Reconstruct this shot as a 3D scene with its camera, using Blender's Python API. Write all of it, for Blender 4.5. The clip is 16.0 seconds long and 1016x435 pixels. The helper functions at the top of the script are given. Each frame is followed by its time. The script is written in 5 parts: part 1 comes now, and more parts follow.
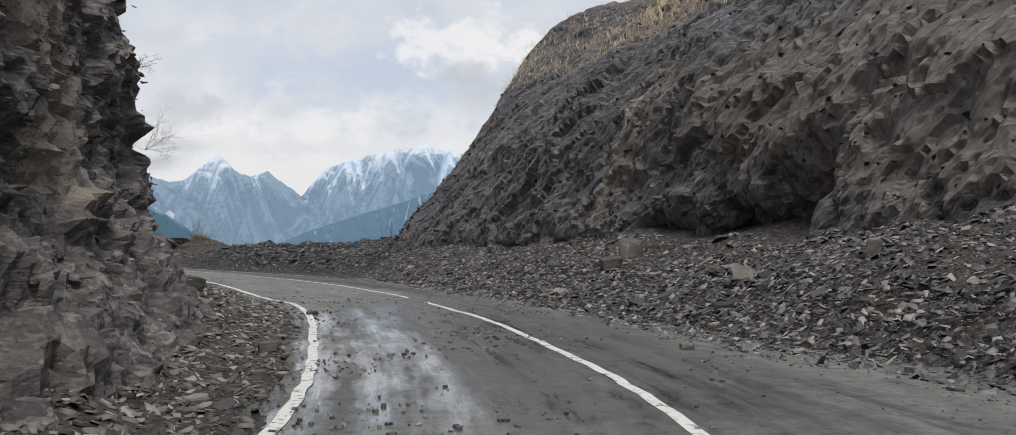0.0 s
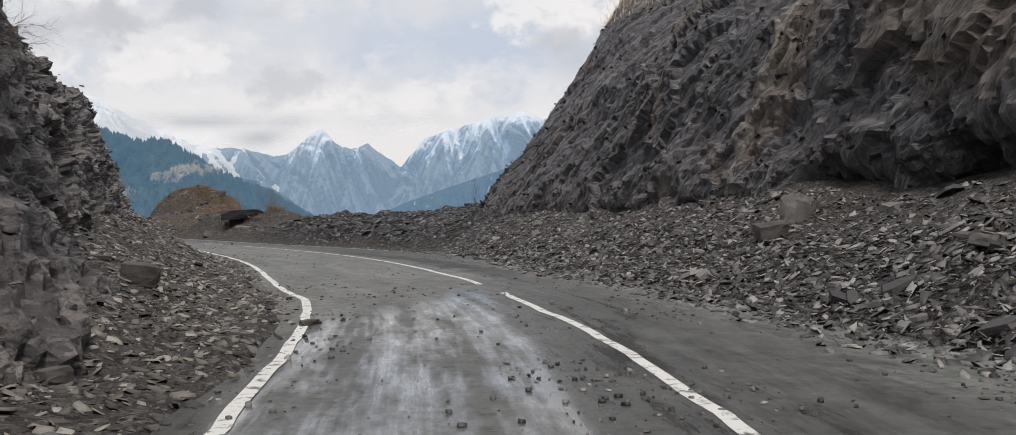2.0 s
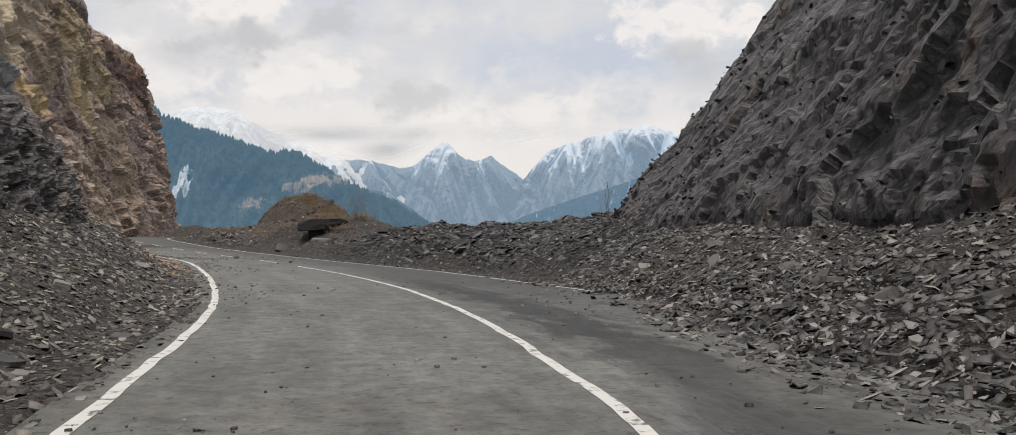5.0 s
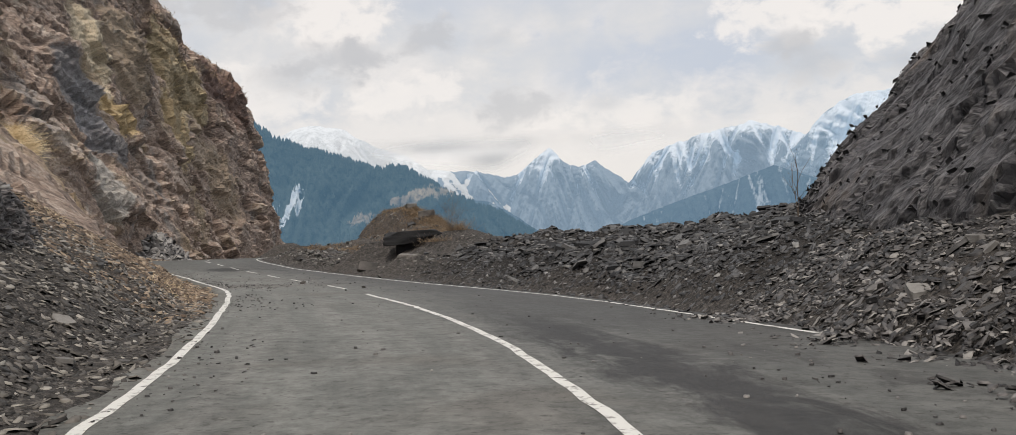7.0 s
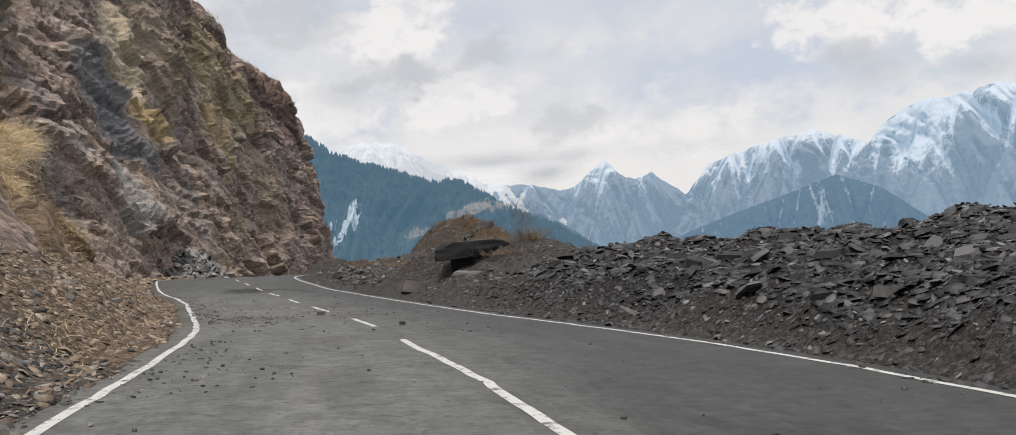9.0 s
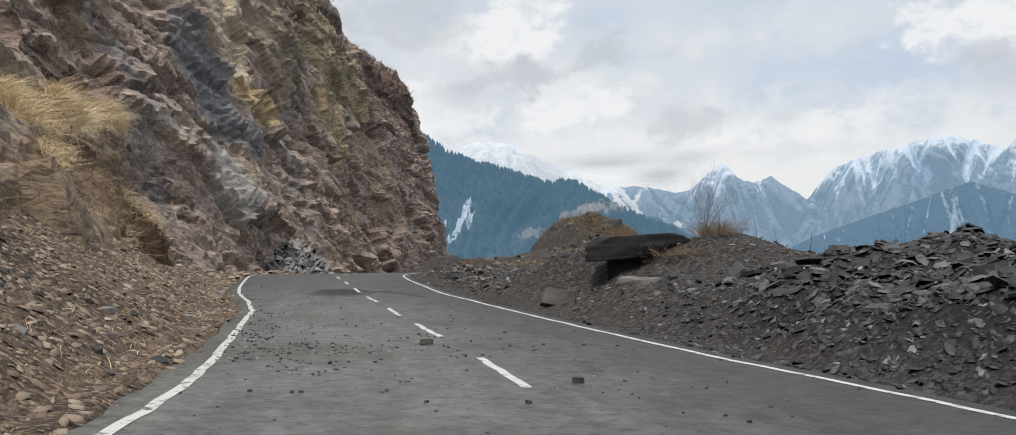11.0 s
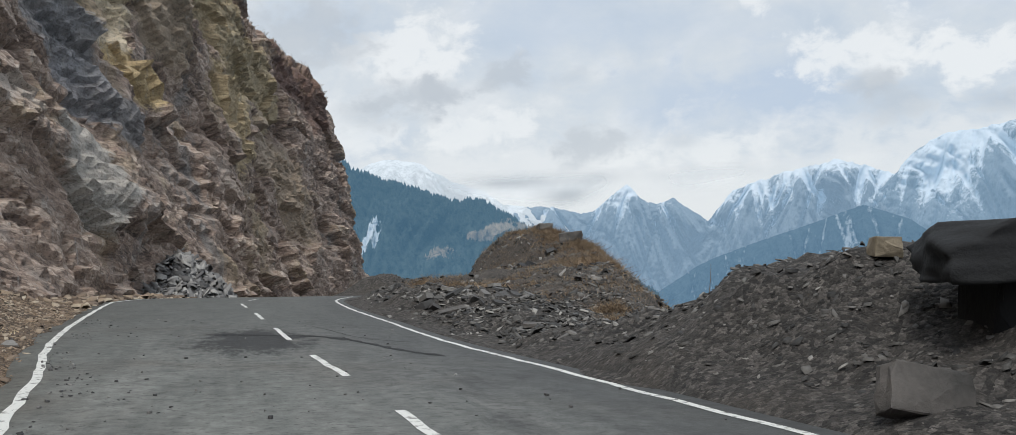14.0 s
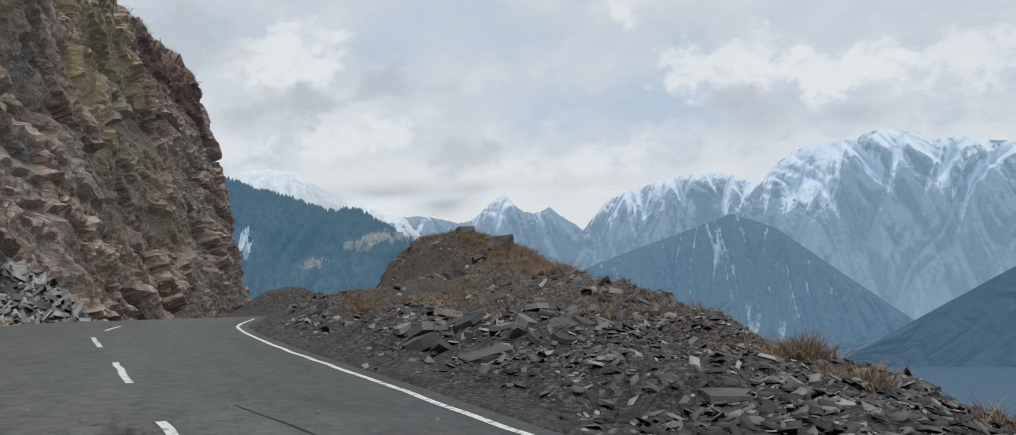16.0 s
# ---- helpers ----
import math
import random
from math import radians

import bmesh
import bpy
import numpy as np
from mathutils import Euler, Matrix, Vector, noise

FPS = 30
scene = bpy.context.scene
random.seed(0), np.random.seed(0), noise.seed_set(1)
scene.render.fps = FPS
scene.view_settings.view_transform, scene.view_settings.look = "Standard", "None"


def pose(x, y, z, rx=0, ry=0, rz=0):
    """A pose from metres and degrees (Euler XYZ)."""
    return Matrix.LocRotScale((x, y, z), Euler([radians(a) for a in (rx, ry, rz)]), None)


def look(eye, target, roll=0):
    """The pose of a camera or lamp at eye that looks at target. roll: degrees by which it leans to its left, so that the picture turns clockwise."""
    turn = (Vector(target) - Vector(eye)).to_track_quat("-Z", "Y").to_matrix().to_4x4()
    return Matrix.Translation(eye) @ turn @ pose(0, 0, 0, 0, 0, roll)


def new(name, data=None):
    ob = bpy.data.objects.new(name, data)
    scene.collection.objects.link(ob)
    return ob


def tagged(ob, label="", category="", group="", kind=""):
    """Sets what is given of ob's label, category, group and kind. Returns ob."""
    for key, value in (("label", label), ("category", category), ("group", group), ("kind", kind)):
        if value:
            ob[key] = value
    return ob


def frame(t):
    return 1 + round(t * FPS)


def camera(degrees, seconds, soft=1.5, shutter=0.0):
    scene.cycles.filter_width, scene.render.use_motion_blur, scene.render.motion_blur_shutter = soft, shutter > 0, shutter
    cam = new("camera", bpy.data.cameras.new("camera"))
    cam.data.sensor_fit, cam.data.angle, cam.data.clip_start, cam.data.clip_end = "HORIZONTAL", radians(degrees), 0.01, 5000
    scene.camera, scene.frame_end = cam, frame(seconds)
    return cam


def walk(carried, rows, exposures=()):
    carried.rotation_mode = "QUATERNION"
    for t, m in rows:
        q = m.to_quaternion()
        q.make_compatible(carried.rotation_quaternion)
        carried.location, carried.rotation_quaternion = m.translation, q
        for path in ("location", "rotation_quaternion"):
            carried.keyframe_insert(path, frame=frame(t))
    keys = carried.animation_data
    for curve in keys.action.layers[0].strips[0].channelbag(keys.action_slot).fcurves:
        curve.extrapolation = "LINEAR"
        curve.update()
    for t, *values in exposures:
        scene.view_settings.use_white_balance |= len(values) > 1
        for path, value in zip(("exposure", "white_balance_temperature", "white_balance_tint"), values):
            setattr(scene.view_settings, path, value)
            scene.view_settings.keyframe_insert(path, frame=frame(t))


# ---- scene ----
cam = camera(55.7, 16.0, 0.6)
METRES, EYE, TILT, LEAN, TURN = 83.333, 1.5, 0.0, 0.0, 0.0
ROWS = [
    (0.0, 0.0, 0.0, 0.0, 0.01, 1.32, 0.29),
    (0.5, -0.0003, 0.0232, -0.0004, 1.08, 0.96, 0.48),
    (1.0, -0.0009, 0.0456, -0.0008, 2.26, 0.31, 0.67),
    (1.5, -0.002, 0.0693, -0.001, 3.98, -0.09, 0.87),
    (2.0, -0.0033, 0.0951, -0.0013, 5.85, -0.54, 1.43),
    (2.5, -0.0056, 0.1201, -0.0015, 7.28, -0.85, 1.85),
    (3.0, -0.0086, 0.1449, -0.0016, 8.67, -0.53, 1.64),
    (3.5, -0.0125, 0.1683, -0.0016, 10.22, 0.26, 1.07),
    (6.0, -0.0436, 0.3042, -0.0022, 15.83, 0.48, 1.83),
    (6.5, -0.0526, 0.329, -0.0021, 17.95, 0.72, 2.61),
    (7.0, -0.0633, 0.3564, -0.002, 19.47, 0.97, 3.26),
    (7.5, -0.0766, 0.3869, -0.0019, 20.14, 1.3, 3.49),
    (8.0, -0.0907, 0.4169, -0.0021, 20.65, 1.57, 3.67),
    (10.5, -0.1692, 0.5514, -0.0029, 27.8, 2.37, 2.78),
    (11.0, -0.188, 0.577, -0.0027, 29.48, 2.37, 2.24),
    (11.5, -0.207, 0.6012, -0.0027, 31.02, 2.27, 1.93),
    (12.0, -0.2285, 0.628, -0.0027, 32.13, 2.19, 1.78),
    (12.5, -0.2528, 0.6563, -0.0026, 32.09, 2.31, 1.8),
    (13.0, -0.2767, 0.6827, -0.0023, 28.96, 2.46, 1.74),
    (13.5, -0.3016, 0.7114, -0.0021, 25.52, 2.8, 2.01),
    (14.0, -0.3264, 0.7404, -0.0018, 23.82, 3.34, 2.12),
    (14.5, -0.3493, 0.769, -0.0014, 22.79, 3.44, 2.18),
    (15.0, -0.3765, 0.8036, -0.0006, 21.18, 3.41, 2.5),
    (15.5, -0.4028, 0.8373, 0.0004, 19.14, 3.58, 2.68),
    (16.0, -0.4302, 0.8719, 0.0008, 16.47, 3.62, 2.74),
]
LIGHT = [(0.0, 0.05, 6550, 12), (3.5, 0.05, 6850, 14), (7.0, 0.05, 6950, 13), (8.2, 0.05, 6850, 13), (10.5, 0.08, 6550, 11), (13.0, 0.1, 6350, 9), (14.5, -0.02, 6300, 8), (16.0, -0.1, 6300, 8)]
walk(cam, [(t, pose(0, 0, EYE, TILT, LEAN, TURN) @ pose(METRES * x, METRES * y, METRES * z, 90 + pitch, roll, yaw)) for t, x, y, z, yaw, pitch, roll in ROWS], LIGHT)

# ---- sky and sun ----
SUN_AZ, SUN_EL = -165.0, 58.0        # degrees: azimuth left of +y, height


def node(nt, kind, x=0, y=0, **values):
    n = nt.nodes.new(kind)
    n.location = (x, y)
    for key, value in values.items():
        n.inputs[key.replace("_", " ")].default_value = value
    return n


def ramp(nt, source, stops, mode="LINEAR"):
    n = nt.nodes.new("ShaderNodeValToRGB")
    n.color_ramp.interpolation = mode
    while len(n.color_ramp.elements) < len(stops):
        n.color_ramp.elements.new(0.5)
    for e, (p, c) in zip(n.color_ramp.elements, stops):
        e.position = p
        e.color = (*c, 1) if len(c) == 3 else (c[0], c[0], c[0], 1)
    nt.links.new(source, n.inputs[0])
    return n.outputs[0]


def mix(nt, fac, a, b, blend="MIX"):
    n = nt.nodes.new("ShaderNodeMix")
    n.data_type, n.blend_type = "RGBA", blend
    for sock, v in ((n.inputs[0], fac), (n.inputs[6], a), (n.inputs[7], b)):
        if hasattr(v, "links"):
            nt.links.new(v, sock)
        elif isinstance(v, (int, float)):
            sock.default_value = v
        else:
            sock.default_value = (*v, 1)
    return n.outputs[2]


def math_node(nt, op, a, b=0.0, clamp=False):
    n = nt.nodes.new("ShaderNodeMath")
    n.operation, n.use_clamp = op, clamp
    for sock, v in zip(n.inputs, (a, b)):
        if hasattr(v, "links"):
            nt.links.new(v, sock)
        else:
            sock.default_value = v
    return n.outputs[0]


def scaled(nt, source, size, rot=(0, 0, 0), offset=(0, 0, 0)):
    n = nt.nodes.new("ShaderNodeMapping")
    n.vector_type = "TEXTURE"
    n.inputs["Scale"].default_value = [1 / v if v else 1e6 for v in size]
    n.inputs["Rotation"].default_value = [radians(a) for a in rot]
    n.inputs["Location"].default_value = offset
    nt.links.new(source, n.inputs[0])
    return n.outputs[0]


def noise_node(nt, vec, scale, detail=4.0, rough=0.55, warp=0.0):
    n = nt.nodes.new("ShaderNodeTexNoise")
    n.inputs["Scale"].default_value, n.inputs["Detail"].default_value = scale, detail
    n.inputs["Roughness"].default_value, n.inputs["Distortion"].default_value = rough, warp
    nt.links.new(vec, n.inputs["Vector"])
    return n.outputs[0]


world = bpy.data.worlds.new("sky")
scene.world = world
world.use_nodes = True
wn = world.node_tree
wn.nodes.clear()
sky = wn.nodes.new("ShaderNodeTexSky")
sky.sky_type, sky.sun_disc = "NISHITA", False
sky.sun_elevation, sky.sun_rotation = radians(SUN_EL), radians(-SUN_AZ)
geo = wn.nodes.new("ShaderNodeTexCoord")
# cloud deck by azimuth (left of +y) and height in degrees: pale overcast, blue gaps, white billows, grey scud
way = wn.nodes.new("ShaderNodeSeparateXYZ")
wn.links.new(geo.outputs["Generated"], way.inputs[0])
azim = math_node(wn, "MULTIPLY", math_node(wn, "ARCTAN2", math_node(wn, "MULTIPLY", way.outputs[0], -1.0), way.outputs[1]), 57.296)
elev = math_node(wn, "MULTIPLY", math_node(wn, "ARCSINE", way.outputs[2]), 57.296)
sphere = wn.nodes.new("ShaderNodeCombineXYZ")
wn.links.new(azim, sphere.inputs[0])
wn.links.new(elev, sphere.inputs[1])
deck = scaled(wn, geo.outputs["Generated"], (1, 1, 1.6))
big = noise_node(wn, deck, 3.0, 6, 0.5, 0.2)
curl = noise_node(wn, scaled(wn, sphere.outputs[0], (1, 1.35, 1)), 0.42, 9, 0.6, 0.25)
wisp = noise_node(wn, scaled(wn, sphere.outputs[0], (1, 1.6, 1), (0, 0, 0), (40, 9, 0)), 0.16, 8, 0.58, 0.2)
tone = math_node(wn, "ADD", math_node(wn, "MULTIPLY", big, 0.4), math_node(wn, "ADD", math_node(wn, "MULTIPLY", wisp, 0.45), math_node(wn, "MULTIPLY", curl, 0.15)))
cloud = ramp(wn, tone, [(0.38, (0.57, 0.64, 0.73)), (0.47, (0.66, 0.71, 0.77)), (0.53, (0.73, 0.76, 0.79)), (0.62, (0.86, 0.865, 0.87))])


def bank(under, spot, reach, paint, amount, ragged=1.3, soft=0.5):
    """A cloud or a gap in the deck round a spot of the sky, with a ragged outline."""
    n = wn.nodes.new("ShaderNodeVectorMath")
    n.operation = "LENGTH"
    m = wn.nodes.new("ShaderNodeMapping")
    m.vector_type = "TEXTURE"
    m.inputs["Location"].default_value, m.inputs["Scale"].default_value = (*spot, 0), (*reach, 1)
    wn.links.new(sphere.outputs[0], m.inputs[0])
    wn.links.new(m.outputs[0], n.inputs[0])
    k = math_node(wn, "SUBTRACT", n.outputs["Value"], math_node(wn, "MULTIPLY", math_node(wn, "SUBTRACT", curl, 0.5), ragged * 2))
    return mix(wn, ramp(wn, math_node(wn, "MULTIPLY", k, 0.5), [(0.5 - soft * 0.5, (amount,)), (0.5 + soft * 0.1, (0,))], "EASE"), under, paint)


BLUE, WHITE, SCUD = (0.56, 0.64, 0.76), (0.92, 0.92, 0.915), (0.54, 0.57, 0.61)
for spot, reach, amount in (((7.0, 9.8), (5.5, 3.0), .95), ((13.5, 9.5), (4.5, 3.0), .7), ((21.0, 14.8), (7, 3.0), .55), ((-3, 14.5), (7, 2.5), .5), ((12, 14), (7, 2), .35)):
    cloud = bank(cloud, spot, reach, BLUE, amount, 1.0, 0.9)
# low bank that swallows the summits
cloud = mix(wn, ramp(wn, math_node(wn, "ADD", math_node(wn, "MULTIPLY", elev, 0.05), math_node(wn, "MULTIPLY", math_node(wn, "SUBTRACT", curl, 0.5), -0.5)), [(0.2, (0.9,)), (0.33, (0.7,)), (0.45, (0.0,))]), cloud, (0.84, 0.845, 0.85))
for spot, reach, amount in (((29.0, 13.2), (4.2, 2.6), .9), ((32.5, 8.5), (4.0, 1.5), .6), ((25.2, 8.6), (3.6, 1.3), .7), ((8.9, 15.2), (1.1, 1.0), .8), ((-2.6, 10.6), (5.0, 1.7), .9), ((3.4, 11.6), (3.6, 2.0), .85), ((-9.8, 10.6), (3.2, 1.8), .7), ((16.5, 6.4), (2.6, 1.2), .6), ((12.0, 6.6), (4.0, 1.3), .5), ((38, 10), (4, 2), .7)):
    cloud = bank(cloud, spot, reach, WHITE, amount, 1.8, 0.6)
for spot, reach, amount in (((35.5, 14.3), (4.5, 1.9), .7), ((23.4, 11.7), (1.9, .95), .75), ((29.4, 10.4), (2.8, 1.2), .8), ((27.2, 10.6), (1.5, .9), .7), ((32.0, 9.4), (2.0, .9), .5), ((18.5, 7.5), (2.3, 1.15), .75), ((2.7, 9.9), (1.5, .75), .75), ((1.4, 8.7), (2.0, 1.3), .5), ((-4.2, 8.2), (2.2, .7), .5), ((13.2, 7.3), (1.2, .6), .35), ((20.0, 11.4), (1.6, .7), .3)):
    cloud = bank(cloud, spot, (reach[0] * 1.15, reach[1] * 1.2), SCUD, amount * .85, 1.7, 0.7)
sky_dim = mix(wn, 1.0, sky.outputs[0], (0.12, 0.12, 0.12), "MULTIPLY")
bg = wn.nodes.new("ShaderNodeBackground")
wn.links.new(mix(wn, 0.93, sky_dim, cloud), bg.inputs[0])
bg.inputs[1].default_value = 0.95
wout = wn.nodes.new("ShaderNodeOutputWorld")
wn.links.new(bg.outputs[0], wout.inputs[0])

sun = new("sun", bpy.data.lights.new("sun", "SUN"))
sun.data.energy, sun.data.angle, sun.data.color = 2.3, radians(16), (1.0, 0.96, 0.9)
az, el = radians(SUN_AZ), radians(SUN_EL)
sun.matrix_world = look((-math.sin(az) * math.cos(el) * 100, math.cos(az) * math.cos(el) * 100, math.sin(el) * 100), (0, 0, 0))

# ---- materials ----
def material(name):
    m = bpy.data.materials.new(name)
    m.use_nodes = True
    nt = m.node_tree
    b = nt.nodes["Principled BSDF"]
    return m, nt, b


def bump(nt, b, height, strength=0.5, distance=0.05):
    n = nt.nodes.new("ShaderNodeBump")
    n.inputs["Strength"].default_value, n.inputs["Distance"].default_value = strength, distance
    nt.links.new(height, n.inputs["Height"])
    nt.links.new(n.outputs[0], b.inputs["Normal"])


def place(nt):
    return nt.nodes.new("ShaderNodeNewGeometry").outputs["Position"]


def read(nt, key):
    n = nt.nodes.new("ShaderNodeAttribute")
    n.attribute_name = key
    return n.outputs["Fac"]


def nt_colour(nt, vec, scale):
    n = nt.nodes.new("ShaderNodeTexNoise")
    n.inputs["Scale"].default_value, n.inputs["Detail"].default_value = scale, 3
    nt.links.new(vec, n.inputs["Vector"])
    return n.outputs["Color"]


def vector_node(nt, op, a, b=(0, 0, 0)):
    n = nt.nodes.new("ShaderNodeVectorMath")
    n.operation = op
    for sock, v in zip(n.inputs, (a, b)):
        if hasattr(v, "links"):
            nt.links.new(v, sock)
        else:
            sock.default_value = v
    return n.outputs["Value"] if op in ("DOT_PRODUCT", "LENGTH", "DISTANCE") else n.outputs[0]


def chips(nt, vec, scale):
    """Broken facets: a shade of its own for each, and a height by which each leans its own way."""
    v = nt.nodes.new("ShaderNodeTexVoronoi")
    v.inputs["Scale"].default_value = scale
    nt.links.new(vec, v.inputs["Vector"])
    lean = vector_node(nt, "SUBTRACT", v.outputs["Color"], (0.5, 0.5, 0.5))
    off = vector_node(nt, "SUBTRACT", vec, v.outputs["Position"])
    grey = nt.nodes.new("ShaderNodeSeparateColor")
    nt.links.new(v.outputs["Color"], grey.inputs[0])
    h = math_node(nt, "ADD", math_node(nt, "MULTIPLY", vector_node(nt, "DOT_PRODUCT", off, lean), scale * 1.6), math_node(nt, "MULTIPLY", grey.outputs[1], 0.7))
    return grey.outputs[0], h


def rock_material(name, dark, mid, light, patch, tilt, patch_at, gloss=0.75, depth=0.06, streaks=0.0, second=None, second_at=(0.6, 0.7), zone=0.33, pits=0.5, stains=(), size=2.2, thin=3.2):
    """Bedded slate: angular chips of two sizes along the beds, each with its own shade and lean; stains at a larger scale."""
    m, nt, b = material(name)
    p = place(nt)
    bent = mix(nt, 0.35 / size, p, nt_colour(nt, p, size * 0.9), "ADD")
    beds = scaled(nt, bent, (1, 1, thin), tilt)
    tone_a, high_a = chips(nt, beds, size)
    tone_b, high_b = chips(nt, scaled(nt, bent, (1, 1, thin * 1.25), tilt, (7, 3, 5)), size * 3.1)
    layer = noise_node(nt, scaled(nt, p, (0.5, 0.5, 5.0), tilt), size * 0.55, 8, 0.7, 0.15)
    grain = noise_node(nt, p, size * 6.5, 8, 0.75)
    large = noise_node(nt, scaled(nt, p, (1, 1, 0.55)), zone, 6, 0.62, 0.5)
    other = noise_node(nt, scaled(nt, p, (1, 1, 0.3), (0, 0, 0), (31, 7, 3)), zone * 1.2, 6, 0.62, 0.5)
    tone = math_node(nt, "ADD", math_node(nt, "MULTIPLY", read(nt, "block_b"), 0.2), math_node(nt, "MULTIPLY", read(nt, "block_c"), 0.12))
    tone = math_node(nt, "ADD", tone, math_node(nt, "ADD", math_node(nt, "MULTIPLY", tone_a, 0.24), math_node(nt, "MULTIPLY", tone_b, 0.2)))
    tone = math_node(nt, "ADD", tone, math_node(nt, "MULTIPLY", layer, 0.3))
    broken = ramp(nt, noise_node(nt, scaled(nt, p, (1, 1, 1.5), tilt, (11, 2, 9)), size * 0.16, 5, 0.6, 0.4), [(0.42, (0.35,)), (0.58, (1,))])
    tone = math_node(nt, "ADD", math_node(nt, "MULTIPLY", math_node(nt, "SUBTRACT", tone, 0.54), math_node(nt, "ADD", math_node(nt, "MULTIPLY", broken, 0.55), 0.45)), 0.54)
    c = ramp(nt, tone, [(0.3, dark), (0.54, mid), (0.8, light)])
    blotch = math_node(nt, "ADD", math_node(nt, "MULTIPLY", large, 0.8), math_node(nt, "MULTIPLY", read(nt, "block_a"), 0.22))
    shade = ramp(nt, tone, [(0.34, (0,)), (0.68, (1,))])
    c = mix(nt, ramp(nt, blotch, [(patch_at[0], (0,)), (patch_at[1], (0.9,))]), c, mix(nt, shade, tuple(v * 0.4 for v in patch), patch))
    if second:
        c = mix(nt, ramp(nt, other, [(second_at[0], (0,)), (second_at[1], (0.85,))]), c, mix(nt, shade, tuple(v * 0.45 for v in second), second))
    for centre, radius, paint, plain in stains:
        d = vector_node(nt, "DISTANCE", scaled(nt, p, tuple(1 / r for r in radius)), [a / r for a, r in zip(centre, radius)])
        k = math_node(nt, "ADD", math_node(nt, "MULTIPLY", math_node(nt, "SUBTRACT", other, 0.5), 1.6 - 1.3 * plain), math_node(nt, "MULTIPLY", math_node(nt, "SUBTRACT", tone, 0.5), 0.9))
        k = math_node(nt, "SUBTRACT", math_node(nt, "ADD", k, 1.25), d)
        c = mix(nt, ramp(nt, k, [(0.0, (0,)), (0.22, (0.9,))]), c, mix(nt, shade, tuple(v * (0.35 + 0.4 * plain) for v in paint), paint))
    if streaks:
        run = noise_node(nt, scaled(nt, p, (1.1, 1.1, 0.06)), 2.2, 7, 0.65, 0.2)
        c = mix(nt, math_node(nt, "MULTIPLY", ramp(nt, run, [(0.57, (0,)), (0.68, (streaks,))]), ramp(nt, other, [(0.42, (0.0,)), (0.56, (1,))])), c, (0.46, 0.45, 0.43))
    # low grain is darkened: crevice shade put into the colour
    c = mix(nt, ramp(nt, grain, [(0.33, (0.8,)), (pits, (0,))]), c, tuple(v * 0.7 for v in dark))
    nt.links.new(c, b.inputs["Base Color"])
    b.inputs["Roughness"].default_value = gloss
    h = math_node(nt, "MULTIPLY", math_node(nt, "ADD", high_a, math_node(nt, "MULTIPLY", high_b, 0.4)), broken)
    h = math_node(nt, "ADD", h, math_node(nt, "ADD", math_node(nt, "MULTIPLY", grain, 0.5), math_node(nt, "MULTIPLY", layer, 1.0)))
    bump(nt, b, h, 1.0, depth)
    return m


VEIN = [((2.9 + .26 * k, 32.4 - .1 * k, 1.6 + .8 * k), (.3, .28, .75), (0.40, 0.37, 0.32), .6) for k in range(7)]
M_DARK = rock_material("dark_slate", (0.016, 0.0165, 0.02), (0.1, 0.098, 0.107), (0.34, 0.33, 0.33), (0.23, 0.185, 0.15), (-60, 8, -20), (0.57, 0.68), 0.5, 0.07,
                       stains=VEIN + [((7.2, 18.0, 5.0), (2.5, 5.5, 2.6), (0.29, 0.26, 0.235), .1), ((5.8, 24.5, 5.5), (2, 4, 2.0), (0.25, 0.218, 0.19), .0), ((5.2, 37, 10.8), (3, 6, 1.8), (0.30, 0.24, 0.19), .3)], size=3.2, thin=4.6, pits=0.45)
M_LEFT = rock_material("left_slate", (0.016, 0.015, 0.016), (0.105, 0.094, 0.093), (0.34, 0.31, 0.29), (0.27, 0.235, 0.19), (8, 10, 0), (0.62, 0.72), 0.65, 0.05,
                       stains=[((-5.5, 11.4, 2.7), (0.7, 1.4, 0.75), (0.36, 0.315, 0.26), .6), ((-5.4, 11.1, 3.9), (0.8, 1.4, 0.7), (0.26, 0.215, 0.18), .3)], size=3.6, thin=3.4)
